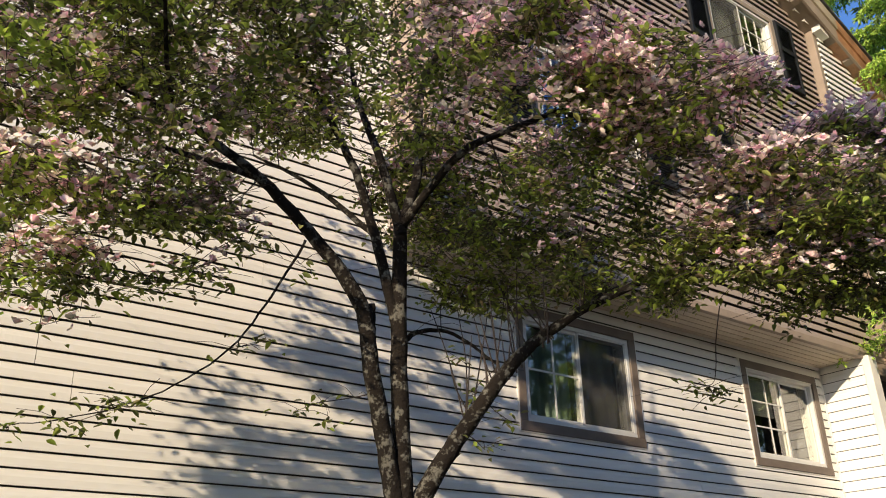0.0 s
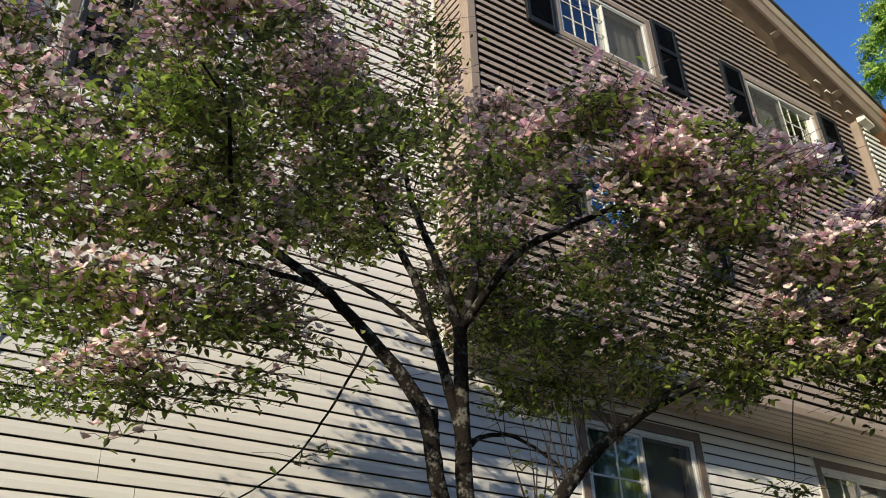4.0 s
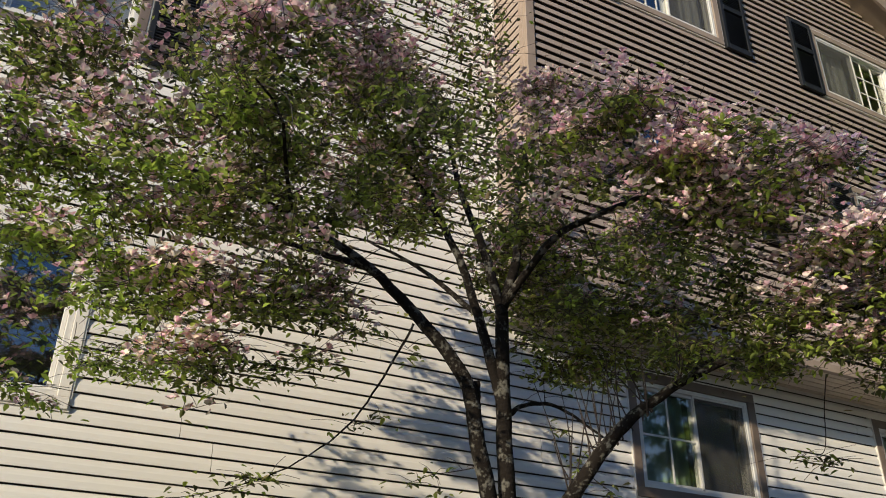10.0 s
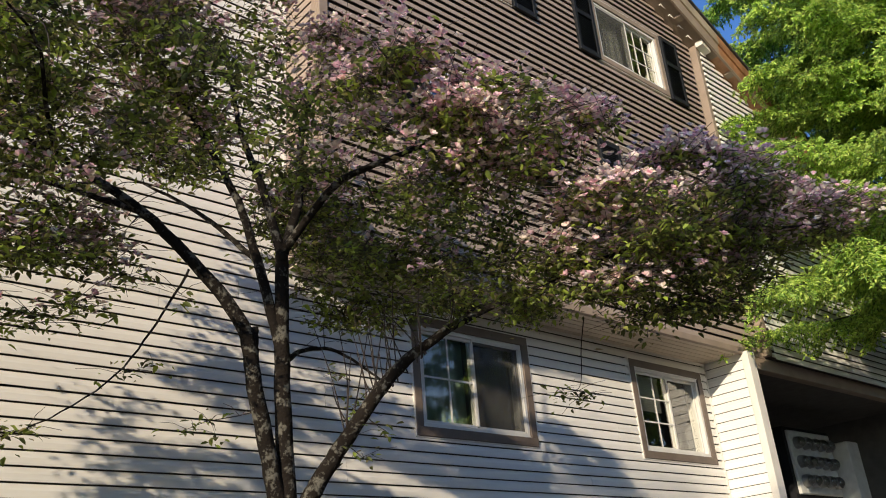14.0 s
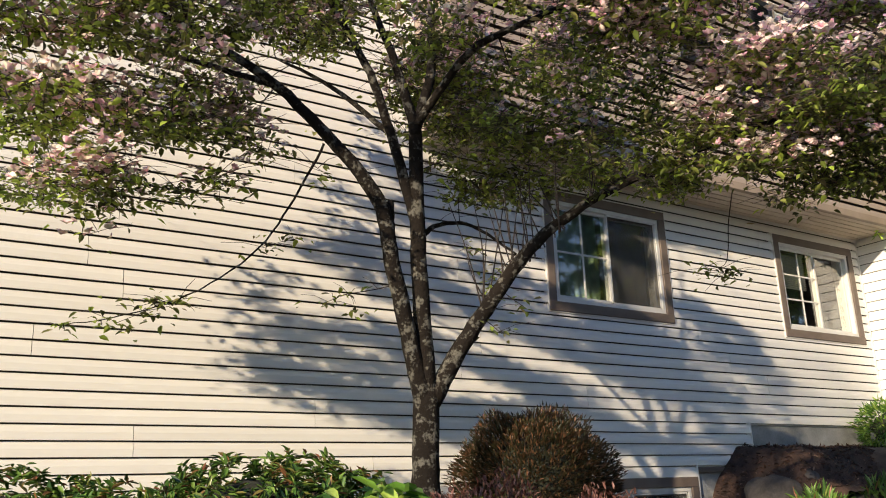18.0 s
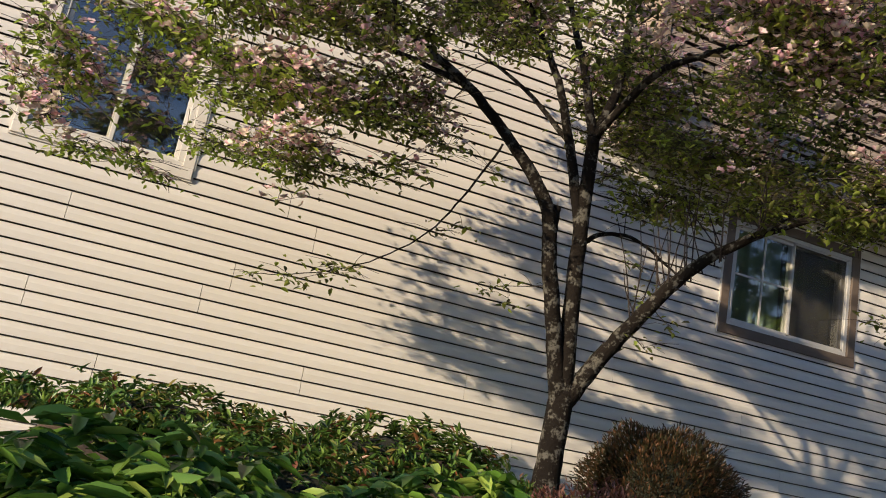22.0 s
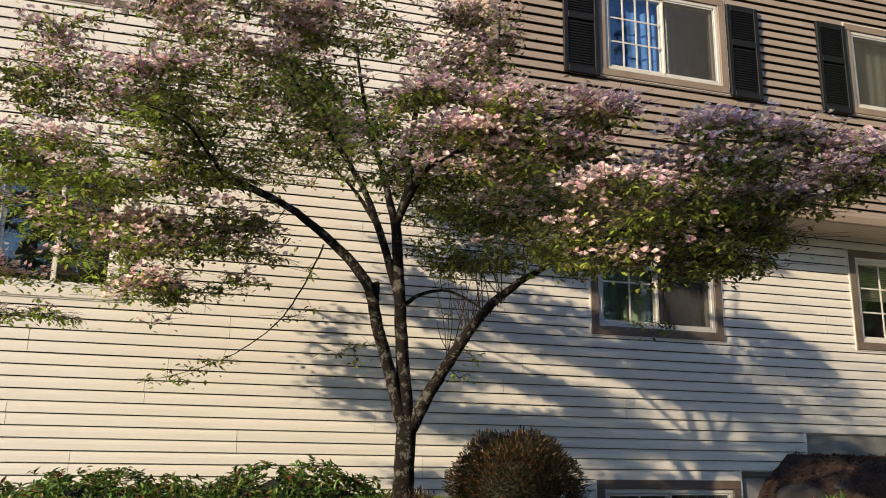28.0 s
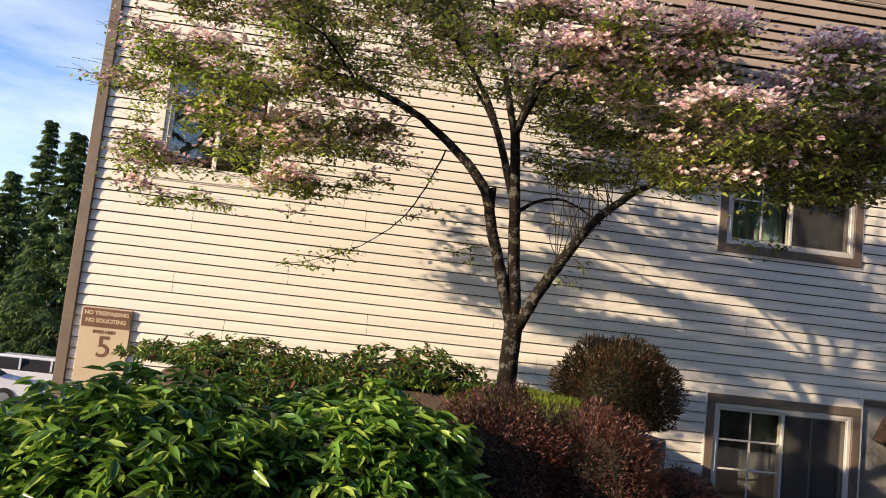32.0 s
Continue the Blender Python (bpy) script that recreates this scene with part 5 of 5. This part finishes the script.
# ---- shrubs ----
def shrub(name, centre, radii, leaf_mat, n, size, aspect, label, category, rough=0.18, seed=1, stems=14, spiky=0.5, core=0.8, lift=0.0, deep=0.78, flat=0.0, whorl=0):
    """Rounded shrub: dark core standing in for the shade inside, stems and leaves that stand out of it all over."""
    rng = np.random.default_rng(seed)
    e = thing(name, (centre[0], centre[1], height(centre[0], centre[1])), label, category)
    C, R = np.array(centre), np.array(radii)
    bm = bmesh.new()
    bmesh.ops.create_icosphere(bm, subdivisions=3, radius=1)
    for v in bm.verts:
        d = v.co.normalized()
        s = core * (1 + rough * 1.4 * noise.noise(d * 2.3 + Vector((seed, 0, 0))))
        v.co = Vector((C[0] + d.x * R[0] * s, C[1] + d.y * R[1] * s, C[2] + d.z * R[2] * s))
    under(part("shade_core", bm, INNER_SHADE, None, smooth=True), e)
    r2 = random.Random(seed)
    g = height(centre[0], centre[1]) - 0.05
    paths = []
    for q in range(stems):
        a = r2.uniform(0, 6.283)
        top = (C[0] + math.cos(a) * R[0] * 0.7, C[1] + math.sin(a) * R[1] * 0.7, C[2] + R[2] * r2.uniform(-0.2, 0.7))
        paths.append(smooth_path([(C[0] + 0.08 * math.cos(a), C[1] + 0.08 * math.sin(a), g), ((C[0] + top[0]) / 2, (C[1] + top[1]) / 2, (g + top[2]) / 2 + 0.05), top], [0.014, 0.01, 0.004], 3))
    under(new("stem", mesh_of("stem", *tubes(paths, 5), TWIG)), e)
    d = rng.normal(size=(n, 3))
    d /= np.linalg.norm(d, axis=1, keepdims=True)
    d = d[d[:, 2] > -0.75]
    n = len(d)
    lump = np.array([noise.noise(Vector(q) * 2.3 + Vector((seed, 0, 0))) for q in d])
    lump2 = np.array([noise.noise(Vector(q) * 7.0 + Vector((0, seed, 0))) for q in d])
    s = (deep + (1 - deep) * rng.random(n) ** 0.6) * (1 + rough * 1.4 * lump + rough * 0.6 * lump2)
    p = C + d * R * s[:, None]
    p[:, 2] = np.maximum(p[:, 2], g + 0.1)
    way = d * (0.6 + spiky) + rng.normal(size=(n, 3)) * 0.55
    if whorl:
        # leaves spread in rings round the tip of each shoot
        axis = d * 0.8 + rng.normal(size=(n, 3)) * 0.3 + np.array([0, 0, 0.35])
        axis /= np.linalg.norm(axis, axis=1, keepdims=True)
        p, axis = np.repeat(p, whorl, 0), np.repeat(axis, whorl, 0)
        n *= whorl
        ring = np.cross(axis, rng.normal(size=(n, 3)))
        ring /= np.linalg.norm(ring, axis=1, keepdims=True)
        p = p - axis * rng.uniform(0, size * 0.7, (n, 1))
        way = ring + axis * rng.uniform(0.1, 0.8, (n, 1)) + np.array([0, 0, -0.25])
    way[:, 2] = way[:, 2] * (1 - flat) + 0.15 + lift
    L = size * rng.uniform(0.6, 1.25, n)
    v, f = (leaves if size > 0.05 else blades)(p, way, np.array([0, 0, 1.0]) + rng.normal(size=(n, 3)) * 0.35, L, L * aspect)
    tagged(under(new("foliage", mesh_arrays("foliage", v, f, leaf_mat)), e), kind="stuff")
    return e


shrub("laurel_shrub", (-4.98, -3.9, 0.43), (0.9, 0.8, 0.74), LAUREL, 1555, 0.125, 0.36, "large bright green broad-leaved shrub on the bank", "shrub", 0.15, 1, core=0.7, spiky=0.2, lift=-0.3, flat=0.6, deep=0.7, whorl=7)
shrub("laurel_shrub", (-3.78, -3.6, 0.45), (0.85, 0.8, 0.7), LAUREL, 1444, 0.125, 0.36, "large bright green broad-leaved shrub with pale new shoots", "shrub", 0.15, 2, core=0.7, spiky=0.2, lift=-0.3, flat=0.6, deep=0.7, whorl=7)
shrub("laurel_shrub", (-5.85, -3.7, 0.3), (0.6, 0.6, 0.6), LAUREL, 555, 0.125, 0.36, "small bright green broad-leaved shrub at the end of the bank", "shrub", 0.22, 23, core=0.7, spiky=0.2, lift=-0.3, flat=0.6, deep=0.7, whorl=7)
shrub("pieris_shrub", (-4.75, -1.7, 0.95), (0.9, 0.55, 0.36), PIERIS, 1500, 0.06, 0.36, "dark green shrub with reddish new leaves below the wall", "shrub", 0.3, 3, core=0.68, spiky=0.2, whorl=7)
shrub("pieris_shrub", (-3.4, -1.65, 1.0), (0.78, 0.5, 0.38), PIERIS, 1416, 0.06, 0.36, "dark green shrub with reddish new leaves below the wall", "shrub", 0.3, 4, core=0.68, spiky=0.2, whorl=7)
shrub("pieris_shrub", (-4.25, -2.45, 0.75), (0.85, 0.45, 0.42), PIERIS, 1333, 0.06, 0.36, "dark green shrub with red shoot tips between the larger bushes", "shrub", 0.3, 17, core=0.68, spiky=0.2, whorl=7)
shrub("barberry_shrub", (-2.75, -2.75, 0.58), (0.52, 0.55, 0.58), BARBERRY, 19000, 0.036, 0.34, "dark red twiggy barberry shrub", "shrub", 0.2, 5, spiky=0.9, core=0.64, deep=0.6, stems=40)
shrub("barberry_shrub", (-1.95, -2.7, 0.55), (0.48, 0.55, 0.56), BARBERRY, 18000, 0.036, 0.34, "dark red twiggy barberry shrub", "shrub", 0.2, 6, spiky=0.9, core=0.64, deep=0.6, stems=40)
shrub("barberry_shrub", (-1.25, -2.45, 0.28), (0.42, 0.4, 0.4), BARBERRY, 9000, 0.036, 0.34, "low dark red barberry shrub beside the window well", "shrub", 0.2, 15, spiky=0.9, core=0.64, deep=0.6, stems=40)
shrub("bronze_shrub", (-1.5, -1.55, 1.2), (0.57, 0.52, 0.49), BOXLEAF, 24000, 0.042, 0.24, "rounded clipped shrub with bronze shoots beside the wall", "shrub", 0.12, 7, spiky=0.9, core=0.66, deep=0.6, stems=60, lift=0.55)


def boulder(at, size, seed, label):
    bm = bmesh.new()
    bmesh.ops.create_icosphere(bm, subdivisions=4, radius=1)
    for v in bm.verts:
        d = v.co.normalized()
        s = 1 + 0.22 * noise.noise(d * 1.4 + Vector((seed, 3, 0))) + 0.08 * noise.noise(d * 4 + Vector((0, seed, 0))) + 0.025 * noise.noise(d * 12)
        v.co = Vector((d.x * size[0], d.y * size[1], d.z * size[2])) * s
    ob = part("boulder", bm, ROCK, None, smooth=True)
    ob.location = at
    ob.rotation_euler = (0, 0, seed)
    tagged(ob, label, "rock", "boulders of the rockery")


for q, (at, size) in enumerate((((2.05, -0.74, 1.0), (0.28, 0.28, 0.24)), ((2.45, -0.8, 1.1), (0.27, 0.25, 0.2)), ((3.1, -0.85, 1.08), (0.28, 0.26, 0.2)), ((3.75, -0.9, 1.08), (0.32, 0.3, 0.25)), ((2.05, -1.1, 0.6), (0.4, 0.35, 0.3)),
                              ((2.85, -1.2, 0.7), (0.42, 0.36, 0.3)), ((3.55, -1.3, 0.75), (0.4, 0.35, 0.3)), ((1.85, -1.08, 0.3), (0.35, 0.35, 0.33)), ((4.4, -1.0, 1.1), (0.3, 0.3, 0.24)), ((-0.8, -1.55, 0.3), (0.36, 0.32, 0.28)))):
    boulder(at, size, q + 1, "grey brown boulder bedded in bark mulch")


# mulch laid over the bank above the boulders
def mulch_z(x, y):
    u = min(1, max(0, (x - 1.95) / 0.5))
    return 0.85 + 0.62 * u ** 0.7 + 0.1 * (y + 0.8) - 0.9 * max(0, -y - 0.85) + 0.035 * noise.noise((x * 4, y * 4, 1)) + 0.02 * noise.noise((x * 14, y * 14, 2))


vs, fs = [], []
nx, ny = 60, 26
for j in range(ny + 1):
    for i in range(nx + 1):
        x, y = 1.95 + 3.3 * i / nx, -1.25 + 1.22 * j / ny
        vs.append((x, y, mulch_z(x, y)))
for j in range(ny):
    for i in range(nx):
        k = j * (nx + 1) + i
        fs.append((k, k + 1, k + nx + 2, k + nx + 1))
tagged(new("mulch", mesh_of("mulch", vs, fs, MULCH, True)), "red brown bark mulch over the rockery", "mulch", kind="structure")
rngm = np.random.default_rng(14)
n = 7000
mx, my = rngm.uniform(2.0, 5.2, n), rngm.uniform(-1.2, -0.05, n)
mp = np.stack([mx, my, np.array([mulch_z(a, b) for a, b in zip(mx, my)])], 1)
ml = rngm.uniform(0.02, 0.06, n)
v, f = blades(mp, rngm.normal(size=(n, 3)) * np.array([1, 1, 0.45]), np.array([0, 0, 1.0]) + rngm.normal(size=(n, 3)) * 0.5, ml, ml * 0.35)
tagged(new("mulch_chips", mesh_arrays("mulch_chips", v, f, CHIP)), "loose red brown bark chips", "mulch", kind="stuff")
shrub("fern_clump", (4.6, -0.55, 1.72), (0.42, 0.35, 0.28), LAUREL, 2500, 0.07, 0.3, "low green plant growing in the mulch by the wall", "plant", 0.25, 9, core=0.6)
for fx, fy, fz in ((2.05, -1.2, 0.85), (2.95, -1.25, 0.92)):
    shrub("fern_clump", (fx, fy, fz), (0.24, 0.2, 0.2), PIERIS, 300, 0.14, 0.18, "low green strap-leaved plant between the boulders", "plant", 0.2, 19, core=0.4, lift=0.6)
shrub("purple_shrub", (6.6, -2.3, 2.0), (0.55, 0.5, 0.75), BARBERRY, 5000, 0.05, 0.5, "dark purple-leaved shrub in front of the porch", "shrub", 0.25, 12, core=0.6)
tagged(part("retaining_wall", boxes([((-0.95, -1.05, -0.4), (-0.8, -0.03, 0.78))], 0.01), CONCRETE), "pale concrete retaining wall beside the basement window", "wall", kind="structure")

# grass at the foot of the trunk
rngg = np.random.default_rng(8)
n = 9000
gx, gy = rngg.uniform(-3.1, -1.95, n), rngg.uniform(-2.5, -0.3, n)
gp = np.stack([gx, gy, np.array([height(a, b) for a, b in zip(gx, gy)]) - 0.01], 1)
gw = np.stack([rngg.normal(0, 0.35, n), rngg.normal(0, 0.35, n), np.ones(n)], 1)
gl = rngg.uniform(0.03, 0.085, n)
v, f = blades(gp, gw, rngg.normal(size=(n, 3)), gl, gl * 0.08)
tagged(new("grass", mesh_arrays("grass", v, f, GRASS)), "short yellow-green grass at the foot of the dogwood", "grass", kind="stuff")

near_conifer((9.0, -3.0), 19.0, 4.2, 5.0)
conifer("fir_tree", (17.0, 1.2), 24.0, 4.6, 0.06, FARNEEDLE, 39, "dark green fir behind the bright conifer", 120, 18, droop=0.2, near=False)
rngf = random.Random(5)
for q in range(15):
    far_d = rngf.uniform(36, 52)
    a = radians(15 + q * 1.6)
    conifer("fir_tree", (-4 - far_d * math.sin(a), -9 + far_d * math.cos(a)), rngf.uniform(8.0, 13.0), rngf.uniform(1.7, 2.5), 0.02, FARNEEDLE, 40 + q, "dark green fir in the woods behind the car park", 120, 18, droop=0.2, near=False, group="firs behind the car park")
# woods across the road, behind the viewer
for q in range(40):
    a = radians(-100 + q * 5.2)
    if abs(math.degrees(math.atan2(math.sin(a) * 1.0, math.cos(a))) + 63) < 30:
        continue
    d = rngf.uniform(22, 34)
    conifer("fir_tree", (d * math.sin(a) - 2, -6 - d * math.cos(a)), rngf.uniform(15, 19) + (8 if 15 < math.degrees(a) < 75 else 0), rngf.uniform(3.8, 4.8), 0.04, FARNEEDLE, 70 + q, "dark green fir in the woods across the road", 70, 11, near=False, group="firs across the road")


for q in range(16):
    a = radians(14 + q * 4.2)
    d = rngf.uniform(38, 46)
    conifer("fir_tree", (d * math.sin(a) - 2, -6 - d * math.cos(a)), rngf.uniform(24, 30), rngf.uniform(6.6, 7.6), 0.02, FARNEEDLE, 120 + q, "tall dark green fir in the woods across the road", 110, 12, near=False, group="firs across the road")


# ---- cars ----
def car(at, turn, label):
    """Estate car, 4.5 m long, nose along its own x."""
    e = thing("car", (0, 0, 0), label, "car", "parked cars")
    def profile(nm, pts, w0, w1, mat, lab=""):
        bm = bmesh.new()
        zs = [z for x, z in pts]
        lo, hi = min(zs), max(zs)
        rows = [[bm.verts.new((x, sy * (w0 + (w1 - w0) * (z - lo) / (hi - lo)) / 2, z)) for x, z in pts] for sy in (-1, 1)]
        bm.faces.new(rows[0])
        bm.faces.new(rows[1][::-1])
        for k in range(len(pts)):
            j = (k + 1) % len(pts)
            bm.faces.new((rows[0][k], rows[1][k], rows[1][j], rows[0][j]))
        bmesh.ops.recalc_face_normals(bm, faces=bm.faces)
        bmesh.ops.bevel(bm, geom=list(bm.edges), offset=0.03, segments=2, affect="EDGES", clamp_overlap=True)
        return part(nm, bm, mat, e, lab)
    profile("body", [(-2.2, 0.3), (2.2, 0.3), (2.28, 0.55), (2.15, 0.78), (1.1, 0.95), (-2.1, 1.0), (-2.25, 0.7)], 1.76, 1.7, CARPAINT)
    profile("window", [(-2.05, 0.96), (1.15, 0.93), (0.35, 1.4), (-1.75, 1.42)], 1.66, 1.3, SHUT, "dark tinted windows")
    profile("roof", [(-1.85, 1.39), (0.42, 1.37), (0.25, 1.46), (-1.6, 1.48)], 1.38, 1.24, CARPAINT)
    for x in (-1.35, 1.35):
        for y in (-0.8, 0.8):
            bm = bmesh.new()
            bmesh.ops.create_cone(bm, cap_ends=True, segments=24, radius1=0.32, radius2=0.32, depth=0.2, matrix=Matrix.Translation((x, y, 0.32)) @ Matrix.Rotation(radians(90), 4, "X"))
            w = part("wheel", bm, RUBBER, e)
            bm = bmesh.new()
            bmesh.ops.create_cone(bm, cap_ends=True, segments=16, radius1=0.2, radius2=0.18, depth=0.22, matrix=Matrix.Translation((x, y, 0.32)) @ Matrix.Rotation(radians(90), 4, "X"))
            part("rim", bm, METAL, w)
    for x0 in (-0.9, 0.1):
        for sy in (-1, 1):
            part("pillar", boxes([((x0 - 0.03, sy * 0.70 - 0.1, 0.98), (x0 + 0.03, sy * 0.70 + 0.1, 1.4))]), CARPAINT, e)
    e.matrix_basis = pose(at[0], at[1], height(at[0], at[1]) - 0.01, 0, 0, turn)


car((-15.6, 19.3), 12, "white estate car parked beside the woods")
car((-14.0, 22.5), 8, "silver white car parked beside the woods")
car((-17.5, 21.5), 15, "white car parked beside the woods")


# ---- tree across the lawn, between the sun and the wall ----
def broadleaf(at, crown, radii, n, label, seed):
    rng, nr = random.Random(seed), np.random.default_rng(seed)
    g = height(at[0], at[1])
    e = thing("maple_tree", (at[0], at[1], g), label, "tree", "maples across the road")
    path = smooth_path([(at[0], at[1], g - 0.2), (at[0] + 0.1, at[1], g + 3), (crown[0], crown[1], crown[2])], [0.2, 0.16, 0.07], 6)
    under(new("trunk", mesh_of("trunk", *tubes([path], 10), BARK, True)), e)
    tips, br = [], []
    for q in range(n):
        while True:
            v = Vector((rng.uniform(-1, 1), rng.uniform(-1, 1), rng.uniform(-1, 1)))
            p = Vector((crown[0] + v.x * radii[0], crown[1] + v.y * radii[1], crown[2] + v.z * radii[2]))
            if v.length < 1 and noise.noise(p * 0.9) > -0.05:
                break
        tips.append(p)
        if q % 6 == 0:
            a = path[rng.randint(6, len(path) - 1)][0]
            br.append(smooth_path([a, a.lerp(p, 0.5) + Vector((0, 0, 0.2)), p], [0.03, 0.02, 0.006], 3))
    under(new("branch_mass", mesh_of("branch_mass", *tubes(br, 5), BARK)), e)
    P = np.repeat(np.array([tuple(p) for p in tips]), 22, 0) + nr.normal(0, 0.16, (n * 22, 3))
    W = nr.normal(size=P.shape)
    W[:, 2] -= 0.4
    L = nr.uniform(0.06, 0.12, len(P))
    v, f = blades(P, W, np.array([0, 0, 1.0]) + nr.normal(0, 0.5, P.shape), L, L * 0.8)
    tagged(under(new("crown", mesh_arrays("crown", v, f, DOGLEAF)), e), kind="stuff")


broadleaf((-17.2, -10.0), (-17.2, -10.0, 9.3), (2.3, 0.9, 1.3), 44, "leafy maple standing across the road", 31)
broadleaf((-13.3, -10.4), (-13.3, -10.4, 8.4), (1.8, 0.9, 0.95), 64, "smaller leafy maple standing across the road", 32)
